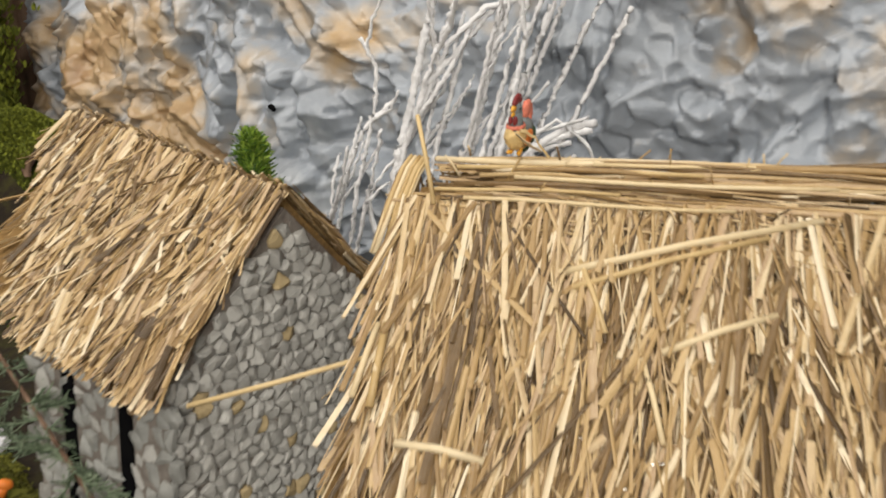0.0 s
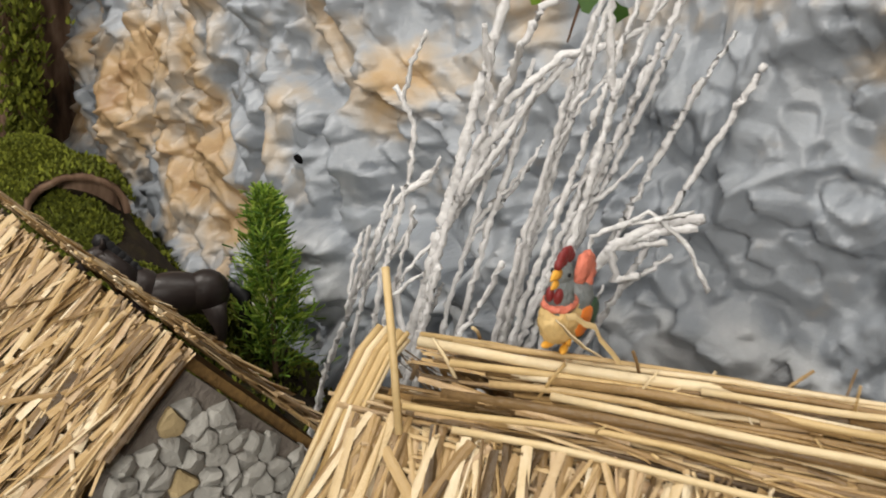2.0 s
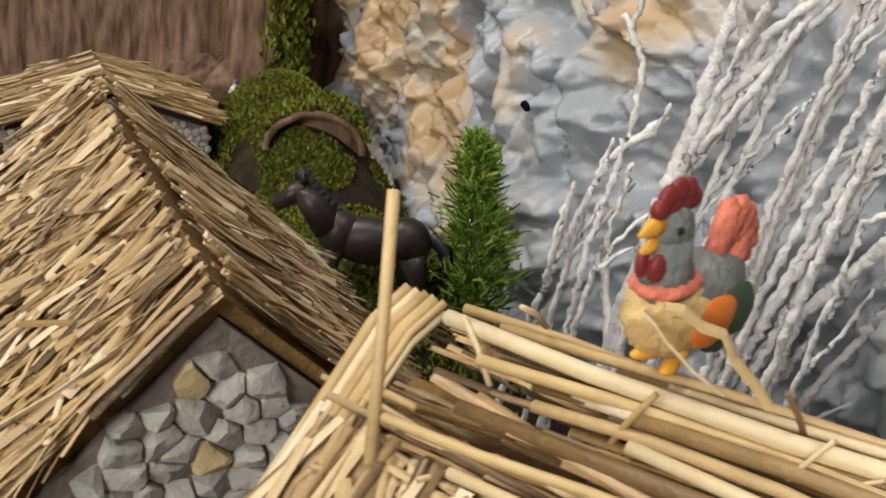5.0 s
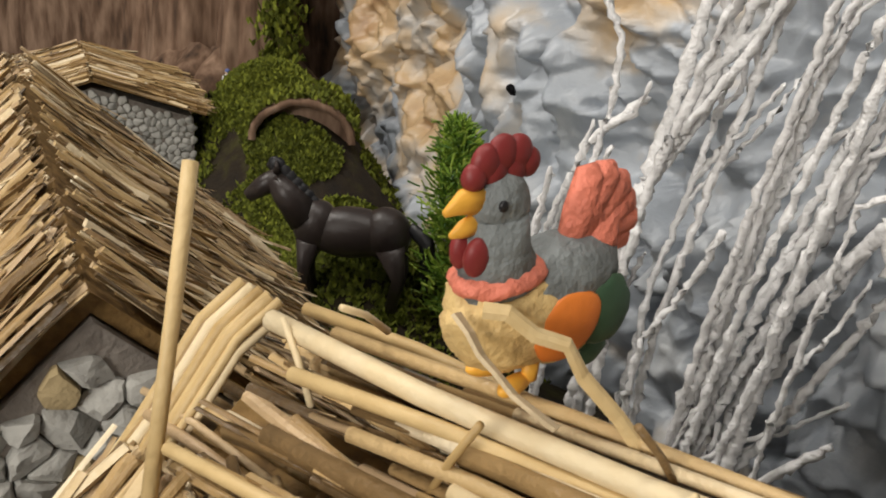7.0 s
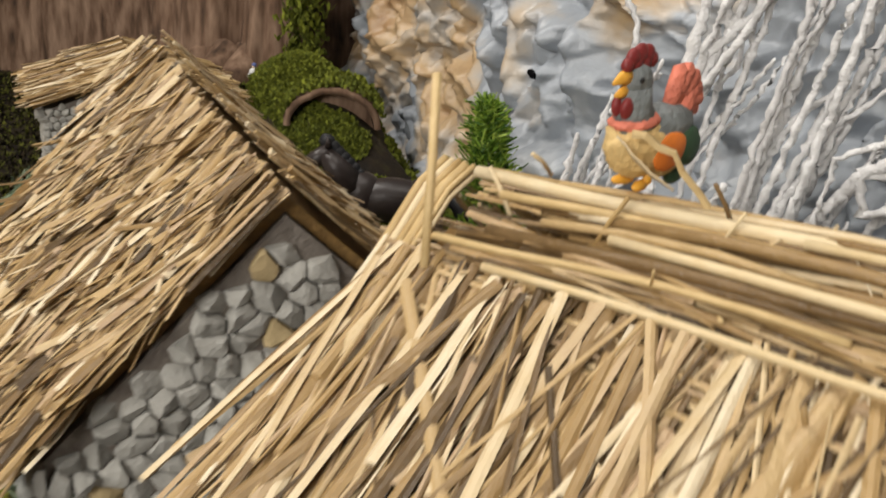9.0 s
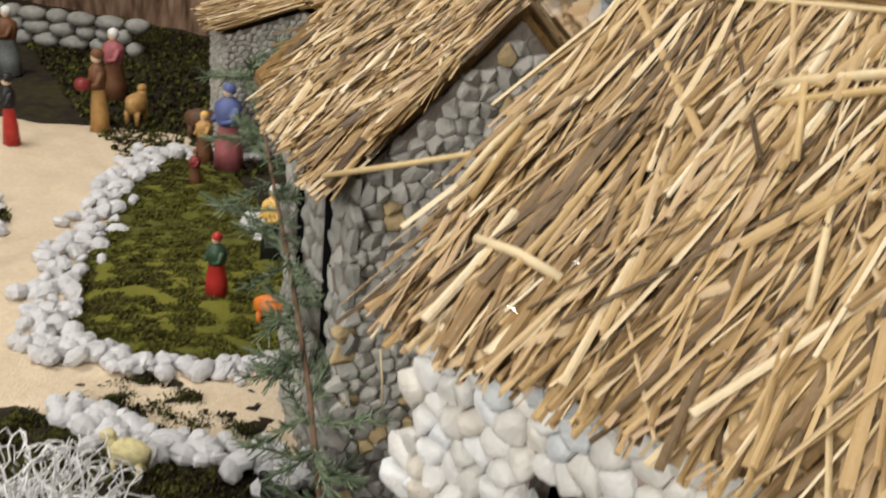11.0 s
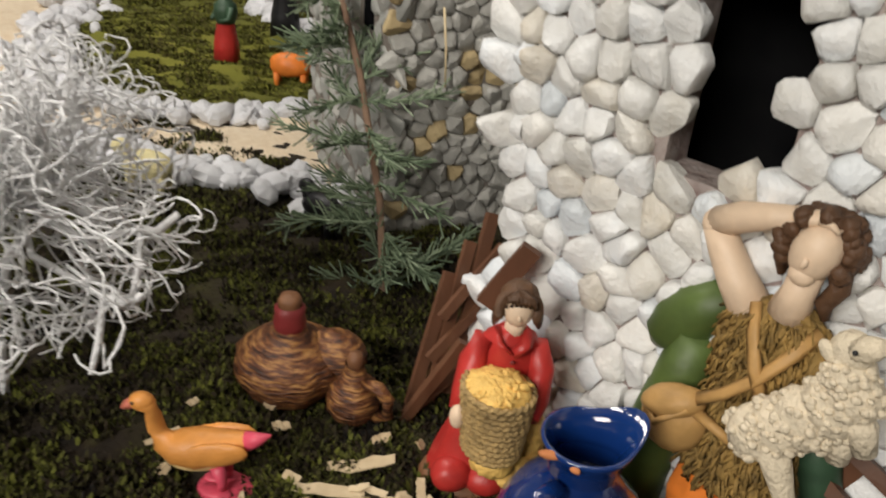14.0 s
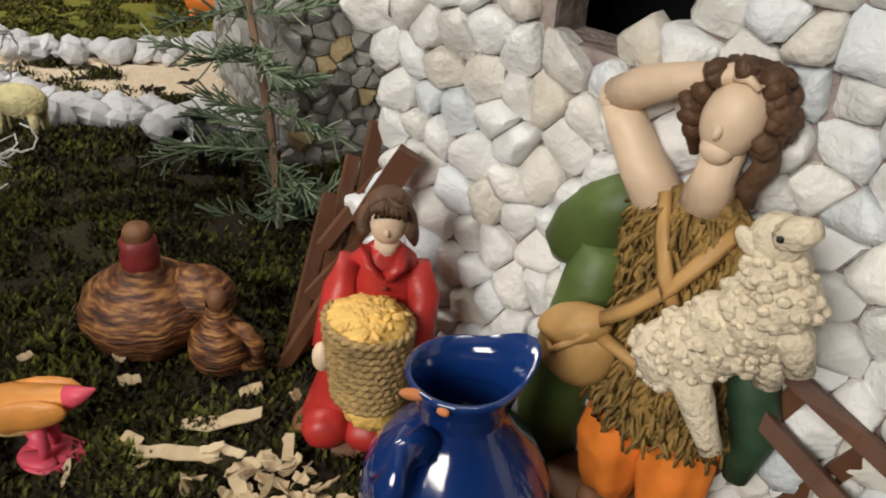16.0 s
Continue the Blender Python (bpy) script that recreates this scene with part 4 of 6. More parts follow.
def build_horse():
    s = Shapes()
    s.ball((0, 0, 0.075), (0.050, 0.022, 0.026), P_HORSE, (0, 4, 0))
    s.ball((-0.035, 0, 0.078), (0.026, 0.022, 0.027), P_HORSE)
    s.ball((0.035, 0, 0.078), (0.024, 0.021, 0.027), P_HORSE)
    s.limb([(0.045, 0, 0.085), (0.066, 0, 0.108), (0.078, 0, 0.122)], [0.020, 0.015, 0.011], P_HORSE, 14)
    s.limb([(0.072, 0, 0.124), (0.090, 0, 0.112), (0.104, 0, 0.100)], [0.011, 0.010, 0.007], P_HORSE, 12)
    for y in (-1, 1):
        s.limb([(0.074, y * 0.006, 0.130), (0.075, y * 0.007, 0.141)], [0.004, 0.001], P_HORSE, 8)
        s.limb([(0.040, y * 0.012, 0.065), (0.044, y * 0.012, 0.032), (0.040, y * 0.012, 0.0)], [0.012, 0.006, 0.006], P_HORSE, 10)
        s.limb([(-0.042, y * 0.012, 0.068), (-0.052, y * 0.012, 0.034), (-0.046, y * 0.012, 0.0)], [0.015, 0.007, 0.006], P_HORSE, 10)
    s.limb([(-0.058, 0, 0.088), (-0.075, 0, 0.075), (-0.080, 0, 0.045), (-0.078, 0, 0.022)], [0.006, 0.009, 0.010, 0.003], P_BLACK, 10)
    for i in range(7):
        t = i / 6
        s.ball((0.040 + 0.036 * t, 0, 0.100 + 0.034 * t), (0.009, 0.004, 0.010), P_BLACK, (0, 40, 0), 0.15)
    x, y = -0.410, 1.180
    return statuette(s, "horse_figurine", pose(x, y, ground_z(x, y) - 0.010, 0, 0, 204), "dark brown horse figurine standing on the moss", "figurine")


build_horse()


def build_tree():
    x, y = -1.23, 1.80
    z = 0.02
    tree = thing("tree_trunk", "thick brown furrowed trunk with spreading roots", "tree", at=(x, y, z))
    def column(cx, cy, r, height, flare, seed, name):
        n, m = 96, 60
        vs = []
        for j in range(m):
            t = j / (m - 1)
            for i in range(n):
                a = 2 * math.pi * i / n
                q = r * (1 + flare * (1 - t) ** 4) * (1 + 0.10 * math.sin(5 * a + seed) * (1 - t * 0.6) + 0.16 * noise.noise(Vector((math.cos(a) * 2.2, math.sin(a) * 2.2, t * 1.1 + seed))) + 0.07 * noise.noise(Vector((math.cos(a) * 9, math.sin(a) * 9, t * 5))) - 0.09 * abs(noise.noise(Vector((math.cos(a) * 13, math.sin(a) * 13, t * 7 + seed)))))
                vs.append((cx + q * math.cos(a) + 0.02 * t, cy + q * math.sin(a), -0.08 + height * t))
        fs = [(j * n + i, j * n + (i + 1) % n, (j + 1) * n + (i + 1) % n, (j + 1) * n + i) for j in range(m - 1) for i in range(n)]
        fs.append(tuple((m - 1) * n + i for i in range(n)))
        return mesh_object(name, vs, fs, BARK, tree, smooth=True)
    column(0.0, 0.0, 0.105, 1.2, 0.35, 1.0, "trunk")
    column(0.165, -0.03, 0.042, 1.15, 1.5, 4.0, "side_trunk")
    rng = random.Random(2)
    for i in range(6):
        a = -2.6 + i * 0.55
        vs, fs = [], []
        pts = [Vector((0.10 + 0.08 * math.cos(a), 0.08 * math.sin(a), 0.13))]
        for k in range(5):
            a += rng.gauss(0, 0.2)
            p = pts[-1] + Vector((math.cos(a), math.sin(a), 0)) * 0.04
            p.z = max(ground_z(x + p.x, y + p.y) - z, 0.10 - 0.025 * k) + 0.008
            pts.append(p)
        tube(vs, fs, pts, [0.045, 0.036, 0.03, 0.022, 0.016, 0.008], 10)
        mesh_object("root", vs, fs, BARK, tree, smooth=True)


build_tree()


def tuft_field(name, label, samples, height, mat, rng, blades=4, width=0.0011, kind="stuff", category="moss", parent=None):
    """Fine upright shoots at the sample points (x, y, z)."""
    vs, fs = [], []
    for x, y, z in samples:
        for k in range(blades):
            a, lean = rng.uniform(0, 6.3), rng.uniform(0.2, 1.1)
            h = height * rng.uniform(0.5, 1.2)
            d = Vector((math.cos(a) * lean, math.sin(a) * lean, 1)).normalized() * h
            side = Vector((-math.sin(a), math.cos(a), 0)) * width * rng.uniform(0.7, 1.4)
            p = Vector((x + rng.gauss(0, 0.0022), y + rng.gauss(0, 0.0022), z - 0.001))
            base = len(vs)
            mid = p + d * 0.55 + Vector((0, 0, 0.0005))
            vs += [p - side * 0.6, p + side * 0.6, mid + side, mid - side, p + d]
            fs += [(base, base + 1, base + 2, base + 3), (base + 3, base + 2, base + 4)]
    ob = mesh_object(name, vs, fs, mat, parent)
    return tagged(ob, label, category, kind=kind)


def build_bark_arch():
    c = Vector((-0.695, 1.46, ground_z(-0.695, 1.46) + 0.004))
    arch = thing("bark_arch", "low arched piece of brown bark set in the moss mound", "bark", at=c)
    vs, fs = [], []
    n, m = 20, 7
    across, deep = Vector((0.80, 0.60, 0)), Vector((-0.60, 0.80, 0))
    for j in range(m):
        for i in range(n):
            a = math.pi * i / (n - 1)
            for k in (1.0, 0.86):
                q = k * (1 + 0.05 * noise.noise(Vector((i * 0.5, j * 0.6, k))))
                p = across * (0.075 * q * math.cos(a)) + deep * (0.02 * j) + Vector((0, 0, 0.060 * q * math.sin(a) - 0.02))
                vs.append(p)
    w = 2 * n
    for j in range(m - 1):
        for i in range(n - 1):
            o = j * w + i * 2
            fs += [(o, o + 2, o + w + 2, o + w), (o + 1, o + w + 1, o + w + 3, o + 3)]
    for i in range(n - 1):
        o, e = i * 2, (m - 1) * w + i * 2
        fs += [(o, o + 1, o + 3, o + 2), (e, e + 2, e + 3, e + 1)]
    mesh_object("shell", vs, fs, BARK, arch, smooth=True)
    rng = random.Random(15)
    tops = []
    for i in range(420):
        a = rng.uniform(0.25, 2.9)
        p = c + across * (0.080 * math.cos(a)) + deep * rng.uniform(0.0, 0.12) + Vector((0, 0, 0.064 * math.sin(a) - 0.022))
        tops.append(tuple(p))
    tuft_field("moss", "bright green moss grown over the bark arch", tops, 0.010, MOSS_BRIGHT, rng, 5, 0.0024)
    slab(arch, "back_board", [across * -0.066 + deep * 0.03 + Vector((0, 0, -0.03)), across * 0.066 + deep * 0.03 + Vector((0, 0, -0.03)), across * 0.05 + deep * 0.03 + Vector((0, 0, 0.025)), across * -0.05 + deep * 0.03 + Vector((0, 0, 0.025))], 0.01, BARK)


build_bark_arch()


def ground_top(x, y):
    return ground_z(x, y) + 0.006 * noise.noise(Vector((x * 9, y * 9, 0))) + 0.004 * noise.noise(Vector((x * 31, y * 31, 5)))


def bed_top(x, y):
    v = Vector((x, y, 0))
    return ground_top(x, y) + 0.0060 * noise.noise(v * 38) + 0.0034 * noise.noise(v * 90)


def build_moss_bed():
    nx, ny = 140, 112
    vs = [(-0.52 + 0.0043 * i, 0.19 + 0.0043 * j, bed_top(-0.52 + 0.0043 * i, 0.19 + 0.0043 * j) - (0.01 if i in (0, nx - 1) or j in (0, ny - 1) else 0)) for j in range(ny) for i in range(nx)]
    fs = [(j * nx + i, j * nx + i + 1, (j + 1) * nx + i + 1, (j + 1) * nx + i) for j in range(ny - 1) for i in range(nx - 1)]
    return tagged(mesh_object("moss_bed", vs, fs, MOSS, smooth=True), "lumpy dark earth and moss bed before the cottages", "ground", kind="structure")


build_moss_bed()


def build_moss():
    rng = random.Random(9)
    near = []
    while len(near) < 36000:
        x, y = rng.uniform(-0.50, 0.02), rng.uniform(0.20, 0.62)
        v = Vector((x, y, 0))
        if noise.noise(v * 22 + Vector((0, 0, 1.5))) * 0.8 + noise.noise(v * 48) + rng.uniform(-0.35, 0.35) > -0.28:
            near.append((x, y, bed_top(x, y)))
    tuft_field("moss", "dark green moss with bare earth between", near, 0.0058, MOSS, rng, 4, 0.0009)
    back = []
    while len(back) < 14000:
        t = rng.random()
        x, y = -0.36 - 0.62 * t + rng.gauss(0, 0.06), 1.22 + 0.42 * t + rng.gauss(0, 0.07)
        if noise.noise(Vector((x * 11, y * 11, 7))) > -0.18:
            back.append((x, y, ground_top(x, y)))
    tuft_field("moss", "bright green moss over the mounds by the tree", back, 0.009, MOSS_BRIGHT, rng, 4, 0.0022)
    far = []
    while len(far) < 7000:
        x, y = rng.uniform(-2.2, -0.9), rng.uniform(1.05, 1.9)
        if y - 1.05 > (x + 1.15) * -0.45 + 0.02 and noise.noise(Vector((x * 7, y * 7, 3))) > -0.35:
            far.append((x, y, ground_top(x, y)))
    tuft_field("moss", "green moss lawn behind the pale path", far, 0.013, MOSS, rng, 3, 0.003)


build_moss()


# ---- pale path, garden and pebble borders ----
def patch(name, outline, mat, rise, label, category, cell=0.012, rough=0.002):
    """A low cushion with an uneven edge that follows the ground, inside a closed outline."""
    poly = [Vector(p) for p in outline]
    def inside(x, y):
        c = False
        for a, b in zip(poly, poly[1:] + poly[:1]):
            if (a.y > y) != (b.y > y) and x < (b.x - a.x) * (y - a.y) / (b.y - a.y) + a.x:
                c = not c
        return c
    def edge(x, y):
        best = 9.0
        for a, b in zip(poly, poly[1:] + poly[:1]):
            ab = b - a
            t = max(0, min(1, ((x - a.x) * ab.x + (y - a.y) * ab.y) / ab.length_squared))
            best = min(best, math.hypot(x - a.x - ab.x * t, y - a.y - ab.y * t))
        return best
    x0, x1 = min(p.x for p in poly) - 0.03, max(p.x for p in poly) + 0.03
    y0, y1 = min(p.y for p in poly) - 0.03, max(p.y for p in poly) + 0.03
    nx, ny = int((x1 - x0) / cell) + 2, int((y1 - y0) / cell) + 2
    vs, keep = [], []
    for j in range(ny):
        for i in range(nx):
            x, y = x0 + i * cell, y0 + j * cell
            d = edge(x, y) * (1 if inside(x, y) else -1) + 0.008 * noise.noise(Vector((x * 25, y * 25, 2)))
            k = max(-1.0, min(1.0, d / 0.012))
            vs.append((x, y, ground_top(x, y) + rise * k + rough * noise.noise(Vector((x * 90, y * 90, 4))) - 0.0005))
            keep.append(d > -0.02)
    fs = [(j * nx + i, j * nx + i + 1, (j + 1) * nx + i + 1, (j + 1) * nx + i) for j in range(ny - 1) for i in range(nx - 1) if keep[j * nx + i] or keep[j * nx + i + 1]]
    ob = tagged(mesh_object(name, vs, fs, mat, smooth=True), label, category, kind="structure")
    return inside


GARDEN = [(-0.60, 0.60), (-0.74, 0.72), (-0.99, 0.985), (-1.08, 1.10), (-1.00, 1.17), (-0.62, 0.99), (-0.42, 0.80), (-0.44, 0.69), (-0.49, 0.64)]
PATH_AREA = [(-0.28, 0.62), (-0.36, 0.545), (-0.50, 0.50), (-0.60, 0.42), (-0.85, 0.30), (-1.75, 0.40), (-2.1, 0.80), (-1.45, 1.02), (-1.20, 1.25), (-0.98, 1.30), (-0.98, 1.18), (-0.9, 1.1), (-0.40, 0.78), (-0.30, 0.70)]
patch("path", PATH_AREA, SAWDUST, 0.003, "pale sawdust strewn as a village path", "path", 0.014, 0.003)
in_garden = patch("garden", GARDEN, MOSS_OLIVE, 0.006, "raised bed of green moss beside the path", "garden", 0.012, 0.006)
rng = random.Random(31)
samples = []
while len(samples) < 14000:
    x, y = rng.uniform(-1.1, -0.4), rng.uniform(0.58, 1.18)
    across = (x + 0.672) * 0.9 + (y - 0.67) * -0.44
    if in_garden(x, y) and abs(across + 0.008 * noise.noise(Vector((x * 20, y * 20, 1)))) > 0.006:
        samples.append((x, y, ground_top(x, y) + 0.005 + 0.006 * noise.noise(Vector((x * 35, y * 35, 3)))))
tuft_field("garden_moss", "low green moss growing in the garden bed", samples, 0.0045, MOSS_OLIVE, rng, 5, 0.0017)
samples = []
while len(samples) < 1500:
    x, y = rng.uniform(-1.25, -0.9), rng.uniform(0.62, 0.80)
    if (x + 1.05) ** 2 / 0.02 + (y - 0.71) ** 2 / 0.004 < 1:
        samples.append((x, y, ground_top(x, y) + 0.005))
tuft_field("garden_moss", "small patch of green moss in the path", samples, 0.008, MOSS, rng, 3, 0.0016)


def pebble_meshes(count, rng, mat):
    out = []
    for k in range(count):
        s = Shapes()
        s.ball((0, 0, 0), (0.5 * rng.uniform(0.8, 1.2), 0.42 * rng.uniform(0.8, 1.2), 0.33 * rng.uniform(0.8, 1.2)), mat, (0, 0, rng.uniform(0, 360)), 0.25, 1.7 + k * 0.13, 7, 5)
        me = bpy.data.meshes.new("pebble")
        me.from_pydata([tuple(v) for v in s.v], [], s.f)
        me.materials.append(mat)
        out.append(me)
    return out


def pebble_border(line, spread, count, size, rng, label):
    border = thing("pebble_border", label, "stone border", "white pebble borders", at=(line[0][0], line[0][1], ground_z(*line[0])))
    pts = [Vector(p) for p in line]
    lens = [(b - a).length for a, b in zip(pts, pts[1:])]
    for i in range(count):
        t = (i + rng.random()) / count * sum(lens)
        k = 0
        while k < len(lens) - 1 and t > lens[k]:
            t -= lens[k]
            k += 1
        p = pts[k] + (pts[k + 1] - pts[k]) * (t / lens[k])
        x, y = p.x + rng.gauss(0, spread), p.y + rng.gauss(0, spread)
        ob = new("pebble", rng.choice(PEBBLES))
        ob.parent = border
        q = size * rng.uniform(0.6, 1.35)
        ob.matrix_world = pose(x, y, ground_top(x, y) + 0.006 + rng.uniform(0, 0.006), rng.uniform(-40, 40), rng.uniform(-40, 40), rng.uniform(0, 360)) @ Matrix.Diagonal((q, q, q, 1))


rng = random.Random(17)
PEBBLES = pebble_meshes(9, rng, PEBBLE_WHITE)
pebble_border([(-0.575, 0.555), (-0.66, 0.63), (-0.77, 0.72), (-0.88, 0.84), (-1.01, 0.98), (-1.10, 1.11), (-1.05, 1.20), (-0.95, 1.24)], 0.017, 260, 0.022, rng, "row of small white pebbles along the garden bed")
pebble_border([(-0.60, 0.58), (-0.52, 0.615), (-0.45, 0.665), (-0.39, 0.73), (-0.36, 0.78)], 0.010, 110, 0.020, rng, "row of small white pebbles before the garden bed")
pebble_border([(-0.27, 0.60), (-0.34, 0.565), (-0.40, 0.535), (-0.47, 0.52)], 0.013, 110, 0.020, rng, "row of small white pebbles along the sawdust path")
pebble_border([(-0.86, 0.62), (-0.92, 0.70), (-1.05, 0.77), (-1.2, 0.80), (-1.3, 0.78)], 0.013, 90, 0.022, rng, "row of small white pebbles round a moss patch")
pebble_border([(-0.76, 1.02), (-0.70, 0.99), (-0.62, 0.96), (-0.56, 0.93)], 0.010, 40, 0.028, rng, "a few white pebbles by the far cottage")


# ---- far cottage ----
def build_far_cottage():
    rng = random.Random(52)
    a, w = Vector((-1.000, 1.190, 0)), Vector((0.58, 0.815, 0))
    back = Vector((-0.815, 0.58, 0))
    width, eave, top, foot = 0.265, 0.158, 0.202, -0.085
    cot = thing("stone_cottage", "distant cottage of small grey pebbles with a straw roof", "model house")
    prof = [(0, foot), (width, foot), (width, eave), (width / 2, top), (0, eave)]
    vs = [a + w * x + back * f + Vector((0, 0, z)) for f in (0, 0.2) for x, z in prof]
    fs = [tuple(range(5)), tuple(range(9, 4, -1))] + [(i, i + 5, (i + 1) % 5 + 5, (i + 1) % 5) for i in range(5)]
    mesh_object("wall", vs, fs, MORTAR, cot, "grey pebble wall")
    m = frame_of(a + Vector((0, 0, foot)), w, Vector((0, 0, 1)))
    stone_wall(cot, "stone", m, (width, top - foot), 0.0115, rng, [STONE_GREY], [1], lambda x, y: y + foot < top - 0.004 - (top - eave) * abs(x - width / 2) / (width / 2), 0.0002, 0.004, 250, None)
    m = frame_of(a + back * 0.2 + Vector((0, 0, foot)), -back, Vector((0, 0, 1)))
    stone_wall(cot, "stone", m, (0.2, eave - foot), 0.0115, rng, [STONE_GREY], [1], None, 0.0002, 0.004, 0)
    sl = (top - eave) / (width / 2)
    cs, sn = 1 / math.hypot(1, sl), sl / math.hypot(1, sl)
    for sign in (-1, 1):
        def place(u, s, h):
            return a + w * (width / 2 + sign * (s * cs + h * sn)) + back * u + Vector((0, 0, top + 0.012 - s * sn + h * cs))
        thatch(cot, place, (-0.02, 0.22), (width / 2 + 0.02) / cs, 6, 70, rng, STRAW, 0.1, (0.003, 0.006), (0.05, 0.10), 0, 0.008)
        c = [place(-0.015, 0, 0), place(-0.015, (width / 2 + 0.015) / cs, 0), place(0.215, (width / 2 + 0.015) / cs, 0), place(0.215, 0, 0)]
        slab(cot, "roof_board", c if sign < 0 else c[::-1], 0.009, THATCH_CORE)


build_far_cottage()


# ---- village figurines ----
def villager(x, y, height, skirt, top, head, m_label, name="villager_figurine", thin=False, load=None):
    s, h = Shapes(), height
    r = 0.10 * h if thin else 0.15 * h
    s.lathe((0, 0, 0), [(0.0, 0.0), (r * 1.15, 0.0), (r, 0.25 * h), (r * 0.72, 0.52 * h), (r * 0.8, 0.62 * h)], skirt, 18, 0.06, 6)
    s.lathe((0, 0, 0), [(r * 0.8, 0.52 * h), (r * 1.02, 0.66 * h), (r * 0.95, 0.76 * h), (r * 0.4, 0.83 * h), (0.0, 0.84 * h)], top, 18, 0.04, 5)
    s.ball((0, 0, 0.90 * h), (0.062 * h, 0.066 * h, 0.08 * h), P_SKIN)
    s.ball((0, 0.012 * h, 0.925 * h), (0.074 * h, 0.078 * h, 0.078 * h), head)
    for q in (-1, 1):
        s.limb([(q * r * 0.95, 0, 0.74 * h), (q * r * 1.2, -0.05 * h, 0.60 * h), (q * r * 0.6, -0.14 * h, 0.56 * h)], [0.042 * h, 0.036 * h, 0.03 * h], top, 8)
    if load:
        s.ball((0.05 * h, -0.20 * h, 0.60 * h), (0.10 * h, 0.10 * h, 0.08 * h), load, (0, 0, 0), 0.1, 90)
    return statuette(s, name, pose(x, y, ground_top(x, y) + 0.003, 0, 0, math.degrees(math.atan2(-0.9, -0.25)) + 90), m_label, "figurine", "village figurines")


villager(-0.955, 1.155, 0.150, P_ROSE, P_BLUE, P_BLUE, "woman figurine with blue hood and dusty rose skirt")
villager(-1.015, 1.155, 0.095, P_BROWN, P_STRAP, P_HAY, "small brown figurine beside the woman by the cottage")
villager(-1.275, 1.135, 0.155, P_STRAP, P_BROWN, P_BROWN, "slim porter figurine in brown with a load", thin=True, load=P_DKRED)
villager(-1.25, 0.945, 0.120, P_RED, P_BLACK, P_BLACK, "slim figurine in black with a red hem", thin=True)
villager(-0.80, 0.625, 0.050, P_CORAL, P_GREY, P_HAIR, "tiny figurine in coral on the path")
villager(-0.851, 0.661, 0.050, P_BROWN, P_BROWN, P_HAIR, "tiny brown figurine on the path")
villager(-0.585, 0.79, 0.080, P_RED, P_GREEN, P_RED, "figurine in green with red cap in the garden")
villager(-0.93, 1.06, 0.06, P_BROWN, P_DKRED, P_BROWN, "kneeling brown figurine on the garden moss")
villager(-0.623, 0.923, 0.105, P_BLACK, P_HAY, P_WHITE, "figurine in yellow and black with a white head cloth")
villager(-1.45, 1.30, 0.15, P_BROWN, P_ROSE, P_WHITE, "distant shepherd figurine on the lawn")
villager(-1.75, 1.25, 0.15, P_GREY, P_BROWN, P_WHITE, "distant grey figurine on the lawn")
villager(-1.20, 1.62, 0.10, P_WHITE, P_DKRED, P_BLUE, "small figurine in red and white by the roots")
villager(-1.02, 1.66, 0.06, P_HAY, P_WHITE, P_BLUE, "small pale figurine sitting by the roots")


def sheep(x, y, size, mat, label, turn=0):
    s, q = Shapes(), size
    s.ball((0, 0, 0.55 * q), (0.5 * q, 0.28 * q, 0.28 * q), mat, (0, 0, 0), 0.15, 3.0 / q)
    s.ball((0.5 * q, 0, 0.85 * q), (0.2 * q, 0.13 * q, 0.14 * q), mat, (0, 20, 0))
    s.limb([(0.35 * q, 0, 0.6 * q), (0.48 * q, 0, 0.82 * q)], [0.17 * q, 0.12 * q], mat)
    for a in (-0.3, 0.3):
        for b in (-0.14, 0.14):
            s.limb([(a * q, b * q, 0.4 * q), (a * q, b * q, 0.0)], [0.08 * q, 0.06 * q], mat, 8)
    return statuette(s, "animal_figurine", pose(x, y, ground_top(x, y) + 0.002, 0, 0, turn), label)


sheep(-0.370, 0.503, 0.038, FOAM, "pale yellowish animal figurine on the moss", 200)
sheep(-0.50, 0.795, 0.045, P_ORANGE, "orange animal figurine behind the grey green plant", 30)
sheep(-0.250, 0.545, 0.034, P_BLACK, "black animal figurine with an orange beak under the plant", 170)
sheep(-1.15, 1.27, 0.07, P_HAIR, "dark animal figurine on the lawn", 40)
sheep(-1.28, 1.22, 0.07, P_STRAP, "tan animal figurine on the lawn", 120)


